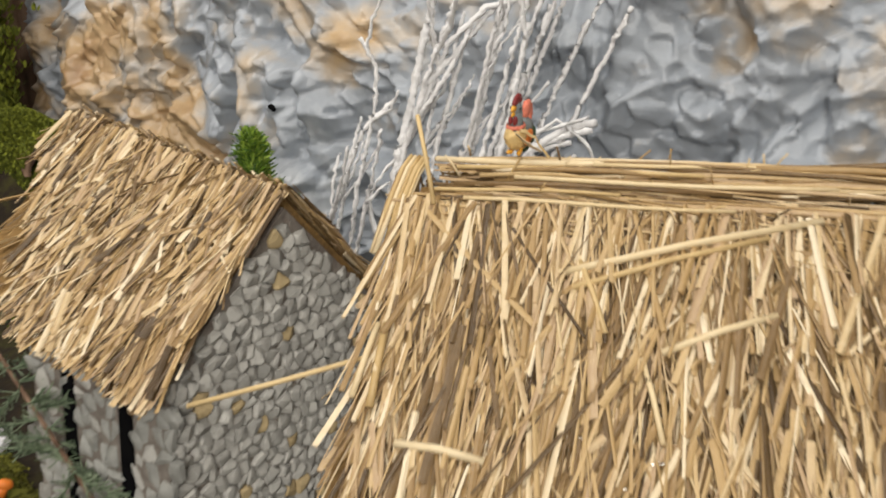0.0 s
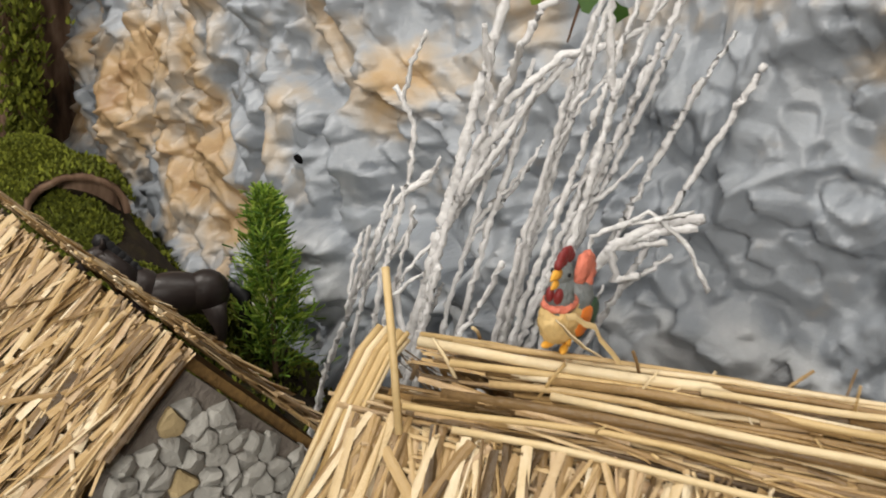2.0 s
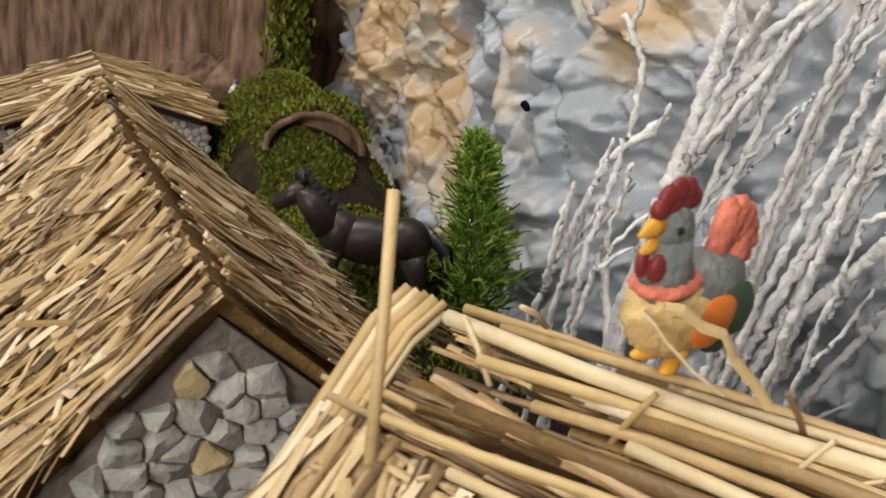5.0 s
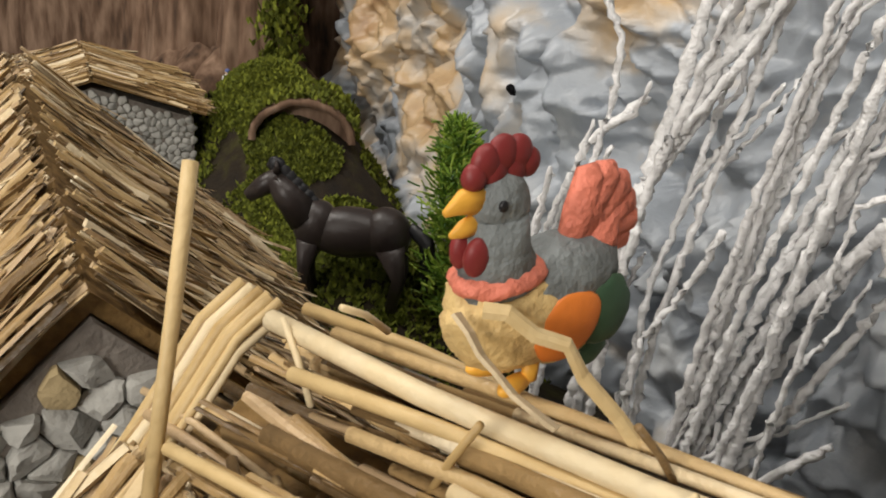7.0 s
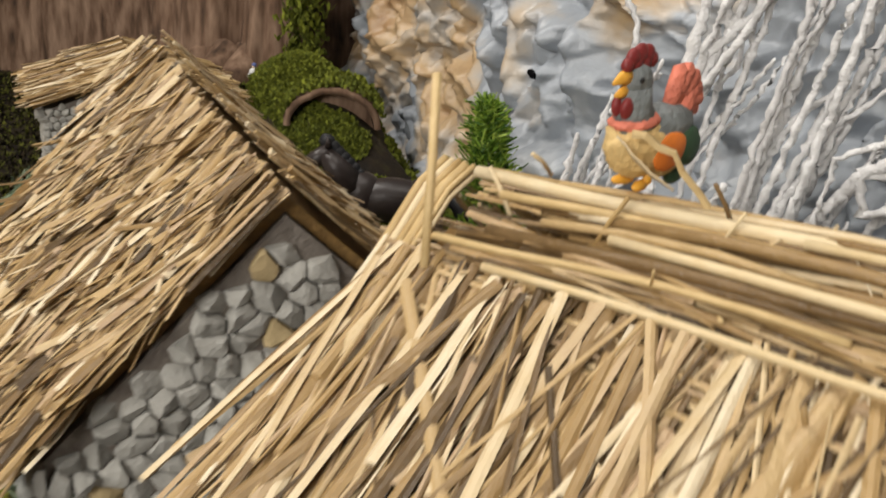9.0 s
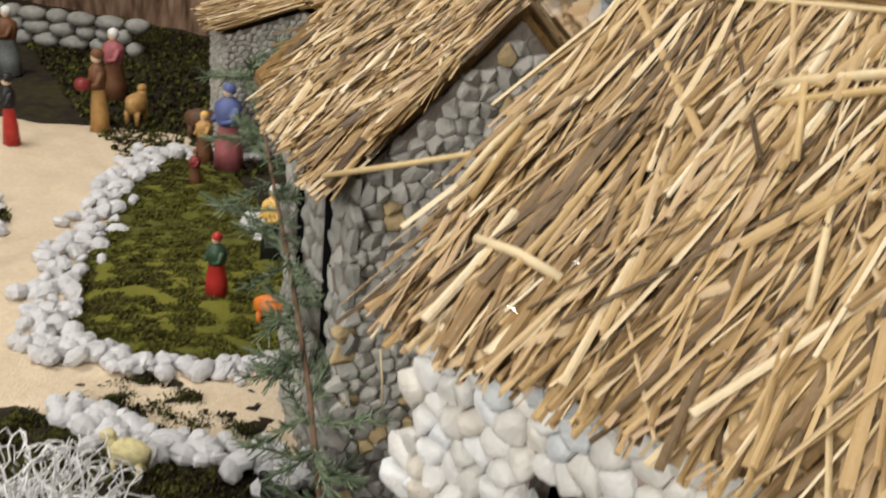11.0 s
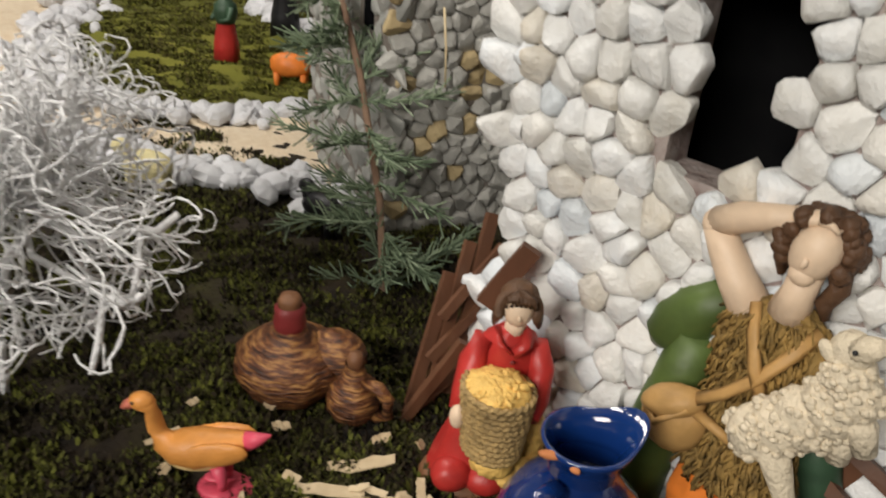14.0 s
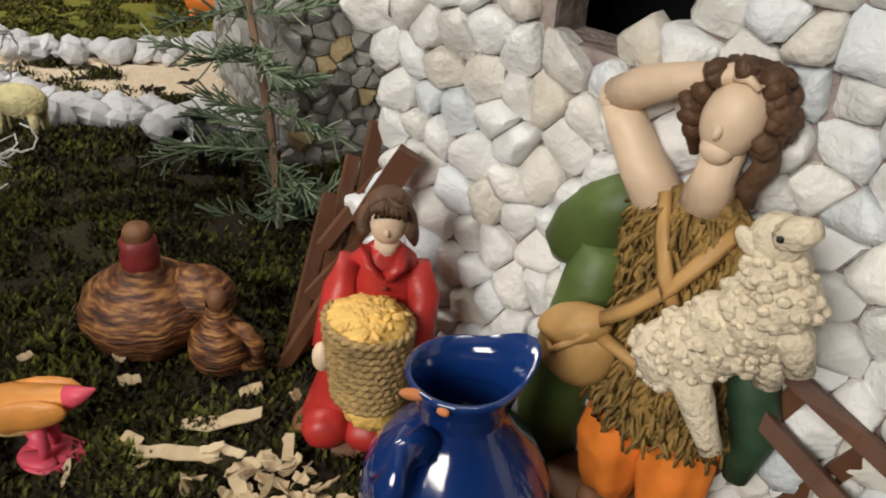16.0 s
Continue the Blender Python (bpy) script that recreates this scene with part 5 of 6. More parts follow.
# ---- grey-green sprig planted before the grey cottage ----
def build_sprig():
    rng = random.Random(66)
    stem = [Vector((-0.168, 0.505, -0.03)), Vector((-0.19, 0.525, 0.03)), Vector((-0.235, 0.56, 0.09)), Vector((-0.29, 0.60, 0.14)), Vector((-0.36, 0.65, 0.19)), Vector((-0.43, 0.70, 0.24)), Vector((-0.47, 0.73, 0.275))]
    sprig = thing("conifer_sprig", "grey-green conifer sprig with a thin brown stem stuck in the moss", "plant", at=stem[0])
    def add(name, vs, fs, mat, kind="", label=""):
        ob = mesh_object(name, vs, fs, mat)
        ob.parent = sprig
        ob.matrix_parent_inverse = Matrix.Translation(-stem[0])
        return tagged(ob, label, kind=kind)
    vs, fs = [], []
    tube(vs, fs, stem, [0.0024, 0.0023, 0.0022, 0.002, 0.0018, 0.0014, 0.0008], 8)
    add("stem", vs, fs, BARK)
    for i in range(72):
        t = (i + rng.random()) / 72 * 5.9
        k = int(t)
        p = stem[k] + (stem[k + 1] - stem[k]) * (t - k)
        a = rng.uniform(0, 6.3)
        droop = rng.uniform(-0.5, 0.35)
        d = Vector((math.cos(a) * 0.9 - 0.15, math.sin(a) * 0.75, droop)).normalized()
        ln = rng.uniform(0.024, 0.062) * (1.0 if t < 4.5 else 0.75)
        vs, fs = [], []
        pts = [p]
        for j in range(7):
            d = (d + Vector((rng.gauss(0, 0.1), rng.gauss(0, 0.1), 0.03))).normalized()
            pts.append(pts[-1] + d * ln / 7)
        tube(vs, fs, pts, [0.0011, 0.001, 0.001, 0.0009, 0.0008, 0.0007, 0.0006, 0.0004], 4)
        for j in range(1, 8):
            for q in range(7):
                e = (d * 0.9 + Vector((rng.gauss(0, 0.7), rng.gauss(0, 0.7), rng.gauss(0.1, 0.6)))).normalized()
                ll = rng.uniform(0.006, 0.013)
                o = pts[j - 1] + (pts[j] - pts[j - 1]) * rng.random()
                strand(vs, fs, [o, o + e * ll * 0.6 + d * 0.002, o + e * ll + d * 0.004], 0.0011, 0.0009, rng.uniform(0, 3))
        add("twig", vs, fs, NEEDLE)
    return sprig


build_sprig()


# ---- white wiry bush ----
def build_bush():
    rng = random.Random(23)
    c = Vector((-0.236, 0.320, 0.098))
    g = ground_top(c.x - 0.012, c.y - 0.01)
    bush = thing("wire_bush", "white flocked wiry bush on a thin white stem", "dried plant", at=(c.x - 0.012, c.y - 0.01, g))
    inv = Matrix.Translation((-(c.x - 0.012), -(c.y - 0.01), -g))
    vs, fs = [], []
    foot = Vector((c.x - 0.012, c.y - 0.01, g - 0.005))
    tube(vs, fs, [foot, foot + Vector((0.006, 0, 0.02)), foot + Vector((0.0, 0.004, 0.045)), c - Vector((0, 0, 0.03))], [0.0028, 0.0024, 0.0024, 0.002], 7)
    ob = mesh_object("stem", vs, fs, TWIG_WHITE, smooth=True)
    ob.parent, ob.matrix_parent_inverse = bush, inv
    def branch(vs, fs, p, d, ln, r, depth):
        pts = [p]
        n = 5
        for i in range(n):
            d = (d + Vector((rng.gauss(0, 0.33), rng.gauss(0, 0.33), rng.gauss(0, 0.28)))).normalized()
            q = pts[-1] + d * ln / n
            o = q - c
            if (o.x / 0.088) ** 2 + (o.y / 0.085) ** 2 + (o.z / 0.056) ** 2 > 1.0 and rng.random() < 0.85:
                d = (d - o.normalized() * 0.9).normalized()
            pts.append(q)
            if depth and rng.random() < 0.5:
                branch(vs, fs, q, (d + Vector((rng.gauss(0, 0.7), rng.gauss(0, 0.7), rng.gauss(0, 0.6)))).normalized(), ln * 0.6, r * 0.85, depth - 1)
        tube(vs, fs, pts, [r * (1 - 0.08 * i) for i in range(n + 1)], 5)
    for i in range(190):
        vs, fs = [], []
        a, b = rng.uniform(0, 6.3), rng.uniform(-0.5, 1.3)
        d = Vector((math.cos(a) * math.cos(b), math.sin(a) * math.cos(b), math.sin(b)))
        p = c + Vector((d.x * 0.05, d.y * 0.05, d.z * 0.03)) * rng.random() - Vector((0, 0, 0.018 * rng.random()))
        branch(vs, fs, p, d, rng.uniform(0.03, 0.06), rng.uniform(0.0006, 0.0010), 2)
        ob = mesh_object("branch", vs, fs, TWIG_WHITE, smooth=True)
        ob.parent, ob.matrix_parent_inverse = bush, inv
    for tip in (Vector((-0.150, 0.318, 0.078)), Vector((-0.16, 0.35, 0.10))):
        vs, fs = [], []
        pts = [c + (tip - c) * t + Vector((rng.gauss(0, 0.003), rng.gauss(0, 0.003), -0.02 * math.sin(t * 3.1))) for t in (0.1, 0.3, 0.5, 0.7, 0.85, 1.0)]
        tube(vs, fs, pts, [0.0017, 0.0017, 0.0016, 0.0016, 0.0018, 0.0016], 6)
        tube(vs, fs, [pts[3], pts[3] + Vector((0.008, -0.01, -0.012)), pts[3] + Vector((0.012, -0.018, -0.022))], [0.0016, 0.0015, 0.0012], 6)
        ob = mesh_object("branch", vs, fs, TWIG_WHITE, smooth=True)
        ob.parent, ob.matrix_parent_inverse = bush, inv


build_bush()


# ---- foreground: goose, flasks, pallet, girl, jug, shepherd ----
def build_goose():
    s, mm = Shapes(), 0.001
    def b(c, r, mat, turn=(0, 0, 0), rough=0.0, freq=300, n=24, m=16):
        s.ball([c[0] * mm, c[1] * mm, (c[2] - (5 if c[2] > 15 else 0)) * mm], [x * mm for x in r], mat, turn, rough, freq, n, m)
    def l(pts, rad, mat, sides=14):
        s.limb([[p[0] * mm, p[1] * mm, (p[2] - (5 if p[2] > 10 else 0)) * mm] for p in pts], [x * mm for x in rad], mat, sides)
    l([(-15, 0, 34), (-8, 0, 31.5), (2, 0, 27.5), (12, 0, 25), (21, 0, 24.5), (26, 0, 27), (28.5, 0, 33), (29.5, 0, 40), (31, 0, 44), (34, 0, 46)], [0.8, 4.4, 7.6, 9.0, 7.6, 5.2, 3.8, 3.3, 3.6, 4.0], P_GOOSE, 20)
    l([(-18.5, 0, 36.5), (-14, 0, 34), (-9, 0, 32)], [0.5, 2.6, 4.3], P_PINK, 14)
    b((33.5, 0, 46), (5.2, 4.0, 4.2), P_GOOSE)
    l([(36.5, 0, 45.5), (40, 0, 43), (42, 0, 41.5)], [2.8, 2.0, 0.9], P_CORAL, 12)
    b((13, 0, 21.5), (14, 7.4, 6.6), P_CREAM, (0, 4, 0), 0.03)
    for y in (-1, 1):
        b((36, y * 3.2, 47), (0.8, 0.7, 0.8), P_BLACK)
        b((4, y * 6.4, 28), (15, 2.6, 5.8), P_GOOSE, (0, 14, 0), 0.06, 400)
        l([(3, y * 4, 20), (1, y * 4, 12), (1.5, y * 4, 2)], [3.2, 2.2, 2.0], P_PINK, 10)
        b((4, y * 4.6, 1.6), (7.5, 4.0, 1.8), P_PINK, (0, 0, y * -12))
    b((1, 0, 0.4), (12, 10, 1.6), P_PINK)
    return statuette(s, "goose_figurine", pose(-0.120, 0.3285, ground_top(-0.120, 0.3285) + 0.001, 0, 0, 208), "orange goose figurine with pink feet and tail")


build_goose()


def build_flasks():
    x, y = -0.146, 0.396
    z = ground_top(x, y) - 0.002
    pair = thing("wicker_flasks", "two brown wicker-covered flasks moulded together on the moss", "flask", at=(x, y, z))
    def add(s, name, label="", parent=pair):
        ob = s.make(name, Matrix(), None, label)
        ob.parent = parent
        return ob
    body = Shapes().lathe((0, 0, 0), [(0.0, 0), (0.017, 0.0), (0.0215, 0.006), (0.0265, 0.015), (0.0268, 0.021), (0.0235, 0.026), (0.0165, 0.0315), (0.0085, 0.0355), (0.0068, 0.039)], WICKER, 40, 0.015, 9, 1.0, 0.06, 600)
    add(body, "body", "woven brown wicker body")
    big = Shapes()
    big.ball((0.018, 0.012, 0.024), (0.016, 0.014, 0.011), WICKER, (0, 0, 0), 0.06, 500, 24, 16)
    add(big, "shoulder", "woven brown wicker shoulder")
    add(Shapes().lathe((0, 0, 0), [(0.0062, 0.036), (0.0075, 0.038), (0.0078, 0.041), (0.007, 0.045), (0.0073, 0.0485), (0.0058, 0.050)], P_DKRED, 24, 0.02, 5), "neck_wrap", "dark red neck band")
    add(Shapes().lathe((0, 0, 0), [(0.0052, 0.049), (0.0056, 0.0525), (0.0045, 0.055), (0.0, 0.0555)], P_BROWN, 20, 0.03, 4), "cork", "brown cork")
    small = Shapes().lathe((0.036, 0.004, 0), [(0.0, 0), (0.009, 0.0), (0.0125, 0.006), (0.013, 0.013), (0.0105, 0.019), (0.006, 0.0235), (0.0042, 0.029), (0.0045, 0.031)], WICKER, 28, 0.02, 7, 1.0, 0.06, 600)
    add(small, "small_body", "small wicker flask body")
    add(Shapes().lathe((0.036, 0.004, 0), [(0.0036, 0.030), (0.004, 0.033), (0.003, 0.0365), (0.0, 0.037)], P_BROWN, 16), "small_cork", "brown cork")
    h = Shapes()
    h.limb([(0.041, 0.004, 0.022), (0.050, 0.004, 0.0235), (0.0555, 0.004, 0.019), (0.0555, 0.004, 0.011), (0.049, 0.004, 0.006)], [0.003, 0.0032, 0.0032, 0.003, 0.0028], WICKER, 10)
    add(h, "handle", "wicker-wrapped handle")


build_flasks()


def beam(parent, name, p, q, w, t, mat, facing, label=""):
    """A rough board from p to q."""
    p, q, facing = Vector(p), Vector(q), Vector(facing)
    d = (q - p).normalized()
    side = d.cross(facing).normalized()
    out = side.cross(d)
    rng = random.Random(int(abs(p.x * 7919 + q.z * 3571) * 1000))
    vs, n = [], 5
    for i in range(n):
        c = p + (q - p) * i / (n - 1)
        for a, b in ((-1, -1), (1, -1), (1, 1), (-1, 1)):
            vs.append(c + side * a * w / 2 * rng.uniform(0.92, 1.08) + out * b * t / 2 * rng.uniform(0.9, 1.1))
    fs = [(i * 4 + k, i * 4 + (k + 1) % 4, (i + 1) * 4 + (k + 1) % 4, (i + 1) * 4 + k) for i in range(n - 1) for k in range(4)]
    fs += [(3, 2, 1, 0), tuple(4 * n - 4 + k for k in range(4))]
    ob = mesh_object(name, vs, fs, mat)
    ob.parent = parent
    ob.matrix_parent_inverse = parent.matrix_world.inverted()
    if label:
        ob["label"] = label
    return ob


def build_pallet():
    base = Vector((-0.075, 0.405, -0.012))
    pal = thing("wooden_pallet", "dark stained wooden rack leaning against the white wall", "wooden rack", at=base)
    bpy.context.view_layer.update()
    face = (0.75, -0.62, 0.2)
    slats = [((-0.0903, 0.416, -0.013), (-0.0961, 0.454, 0.0493)), ((-0.0862, 0.426, -0.010), (-0.0920, 0.464, 0.0636)), ((-0.0815, 0.437, -0.006), (-0.0872, 0.474, 0.0765))]
    for p, q in slats:
        beam(pal, "slat", p, q, 0.0058, 0.0040, WOOD_DARK, face)
    for t in (0.20, 0.52, 0.80):
        p = Vector(slats[0][0]).lerp(Vector(slats[0][1]), t) + Vector((0.001, -0.006, -0.004))
        q = Vector(slats[2][0]).lerp(Vector(slats[2][1]), t) + Vector((0.004, 0.006, 0.003))
        beam(pal, "crosspiece", p + Vector((0.0042, -0.001, 0)), q + Vector((0.0042, -0.001, 0)), 0.0050, 0.0030, WOOD_DARK, face)
    beam(pal, "rail", (-0.0905, 0.411, -0.013), (-0.070, 0.428, 0.034), 0.0052, 0.0040, WOOD_DARK, face)
    beam(pal, "board", (-0.0620, 0.4290, 0.058), (-0.0470, 0.4360, 0.088), 0.0092, 0.0045, WOOD_DARK, (0.5, -0.8, 0.3), "broad dark board")


build_pallet()


def build_rack():
    base = Vector((0.085, 0.40, -0.012))
    rack = thing("wooden_ladder", "dark stained wooden rails leaning beside the shepherd", "wooden rack", at=base)
    bpy.context.view_layer.update()
    beam(rack, "rail", (0.080, 0.419, 0.073), (0.150, 0.405, 0.044), 0.0055, 0.004, WOOD_DARK, (0, -1, 0.3))
    beam(rack, "rail", (0.078, 0.416, 0.058), (0.140, 0.402, 0.026), 0.0055, 0.004, WOOD_DARK, (0, -1, 0.3))
    for t in (0.25, 0.55, 0.85):
        a = Vector((0.080, 0.419, 0.073)).lerp(Vector((0.150, 0.405, 0.044)), t) + Vector((0, 0.005, 0))
        b = a + Vector((-0.030, 0.004, -0.075 + 0.02 * t))
        beam(rack, "rung", a, b, 0.006, 0.004, WOOD_DARK, (0, -1, 0.3))


build_rack()


def between(rings, steps):
    """More ellipses between the given ones, eased."""
    out = []
    for a, b in zip(rings, rings[1:]):
        for i in range(steps):
            t = i / steps
            out.append(tuple(p + (q - p) * t for p, q in zip(a, b)))
    return out + [rings[-1]]


def build_girl():
    s, mm, rng = Shapes(), 0.001, random.Random(404)
    def b(c, r, mat, turn=(0, 0, 0), rough=0.0, freq=300, n=20, m=14):
        s.ball([x * mm for x in c], [x * mm for x in r], mat, turn, rough, freq, n, m)
    def l(pts, rad, mat, sides=14):
        s.limb([[x * mm for x in p] for p in pts], [x * mm for x in rad], mat, sides)
    def loft(rings, mat, steps=4, **more):
        s.loft(between([[x * mm for x in r] for r in rings], steps), mat, **more)
    loft([(-4, 0, -5, 24, 18), (-4, 0, 0, 24, 18), (-4, 0, 4, 22, 16)], P_BROWN, 2, wave=0.04)
    loft([(-5, 0, 3, 20, 15), (-4, 1, 12, 18, 14), (-2, 2, 26, 15, 12), (2, 3, 44, 11.5, 9.5), (4, 3, 54, 11, 9), (5, 3, 66, 12.5, 9), (5, 3, 73, 11, 8), (5.5, 2, 78.5, 5, 5)], P_RED, 5, wave=0.045, lobes=5)
    b((-13, -11, 9), (9.5, 8, 8), P_RED, (0, 0, 20), 0.05, 200)
    b((1, -12, 8), (9, 7, 7), P_RED, (0, 0, -10), 0.05, 200)
    l([(-5, 2, 72), (-9.5, -1, 62), (-11.5, -8, 52), (-13, -14, 46)], [5.4, 6.0, 5.4, 4.4], P_RED)
    l([(15, 2, 71), (18.5, 0, 60), (18, -7, 49), (15, -14, 45)], [5.4, 6.0, 5.4, 4.4], P_RED)
    b((-13.5, -17, 45), (3.4, 4, 5.5), P_SKIN)
    l([(5.5, 1, 75), (6, 0, 84)], [4.4, 4.0], P_SKIN)
    for q in (-1, 1):
        s.band([[x * mm for x in p] for p in ((5.5, -7.5, 71), (5.5 + q * 5, -6.5, 75), (5.5 + q * 6.5, 0, 78.5))], 0.0055, 0.0018, P_RED, 0.5)
    b((6, -7.6, 67), (1, 0.6, 1), P_DKRED)
    b((6.2, -1, 89), (6.2, 6.6, 8.0), P_SKIN, (0, 6, 0), 0, 300, 24, 16)
    b((6.3, -7.6, 88), (0.9, 1.2, 1.5), P_SKIN)
    b((6, 1.8, 92.5), (7.8, 7.4, 7.2), P_HAIR, (0, 0, 0), 0.06, 300, 24, 16)
    for i in range(26):
        a = -0.35 + 3.85 * i / 25
        x, z = 6 + 7.4 * math.cos(a), 90.5 + 6.8 * math.sin(a)
        l([(x, -3 + 2 * math.sin(a), z), (x + 0.8 * math.cos(a), -2, z - 3.5), (x + 2.2 * math.cos(a), -1, z - 7 + 2 * math.sin(a))], [2.2, 1.9, 0.8], P_HAIR, 7)
    for i in range(7):
        l([(6, -4, 97.5), (1.5 + 1.6 * i, -7.2, 96), (0.6 + 1.9 * i, -7.4, 93.6 - 0.12 * (i - 3) ** 2)], [1.8, 1.5, 0.7], P_HAIR, 7)
    # hay by the knees and over the basket's side
    b((13, -8, 11), (12, 9, 10), P_HAY, (0, 20, 30), 0.20, 330, 30, 20)
    b((18, -2, 26), (7, 8, 14), P_HAY, (0, 0, 0), 0.20, 330, 24, 18)
    b((3, -17, 22), (9, 6, 6), P_HAY, (0, 0, 0), 0.25, 330)
    # basket of coiled twisted rope, heaped with hay
    x0, y0, z0 = 1.5, -15, 30
    for k in range(11):
        r, z = 11.6 + 2.6 * k / 10, z0 + 2.9 * k
        for ply in range(2):
            pts = []
            for i in range(57):
                a, w = 2 * math.pi * i / 56, 2 * math.pi * i / 56 * 13 + math.pi * ply + k
                rr = r + 0.7 * math.cos(w)
                pts.append((x0 + rr * math.cos(a), y0 + rr * math.sin(a), z + 0.7 * math.sin(w) + 0.10 * (x0 - rr * math.cos(a))))
            l(pts, [1.15] * 57, P_ROPE, 5)
    loft([(x0, y0, z0, 10.5, 10.5), (x0, y0, z0 + 28, 13, 13)], P_ROPE, 2)
    b((x0, y0, z0 + 29.5), (13.2, 13.2, 5.0), P_HAY, (0, 6, 0), 0.10, 260, 34, 20)
    for i in range(70):
        a, r = rng.uniform(0, 6.283), 12.5 * math.sqrt(rng.random())
        b((x0 + r * math.cos(a), y0 + r * math.sin(a), z0 + 34.2 - 0.018 * r * r), (rng.uniform(1.5, 3.4), 1.1, 1.0), P_HAY, (0, 0, rng.uniform(0, 180)), 0.2, 500, 7, 5)
    return statuette(s, "girl_figurine", pose(-0.041, 0.403, -0.010, 0, 0, 29.7), "kneeling girl figurine in red holding a rope basket of hay")


build_girl()


def build_jug():
    x, y = 0.0125, 0.3745
    z = ground_top(x, y) + 0.003
    jug = thing("jug", "glossy blue glazed jug with chipped rim", "jug", at=(x, y, z))
    jug.scale = (1.12, 1.12, 1.10)
    prof = [(0.0, 0.0), (0.0165, 0.0), (0.0205, 0.004), (0.0250, 0.013), (0.0266, 0.022), (0.0252, 0.031), (0.0205, 0.040), (0.0148, 0.047), (0.0116, 0.0515), (0.0112, 0.0545), (0.0126, 0.0595), (0.0148, 0.0635), (0.0152, 0.0650), (0.0140, 0.0655), (0.0128, 0.058), (0.0112, 0.051), (0.0140, 0.042), (0.0190, 0.030), (0.0200, 0.018), (0.0, 0.006)]
    s = Shapes().lathe((0, 0, 0), prof, GLAZE, 40)
    for k, v in enumerate(s.v):
        if v.z > 0.048:
            t = (v.z - 0.048) / 0.0165
            a = math.atan2(v.y, v.x)
            lip = max(0.0, math.cos(a - 0.9)) ** 6
            v += Vector((math.cos(a), math.sin(a), 0)) * 0.005 * lip * t + Vector((0, 0, 0.005 * lip * t))
            s.v[k] = v
    ob = s.make("body", Matrix(), None)
    ob.parent = jug
    h = Shapes()
    h.limb([(-0.0085, -0.0105, 0.051), (-0.0130, -0.0160, 0.0505), (-0.0175, -0.0205, 0.044), (-0.0185, -0.0215, 0.032), (-0.0150, -0.0180, 0.020)], [0.0040, 0.0046, 0.0046, 0.0044, 0.0042], GLAZE, 14)
    ob = h.make("handle", Matrix.Rotation(radians(30), 4, "Z"), None)
    ob.parent = jug
    c = Shapes()
    c.ball((-0.0065, -0.0143, 0.0640), (0.0034, 0.0018, 0.0014), CLAY, (0, 0, 20), 0.15, 600)
    c.ball((0.0030, -0.0156, 0.0640), (0.0018, 0.0012, 0.0010), CLAY, (0, 0, 0), 0.15, 600)
    ob = c.make("chip", Matrix(), None, "bare orange clay where the rim is chipped")
    ob.parent = jug


build_jug()


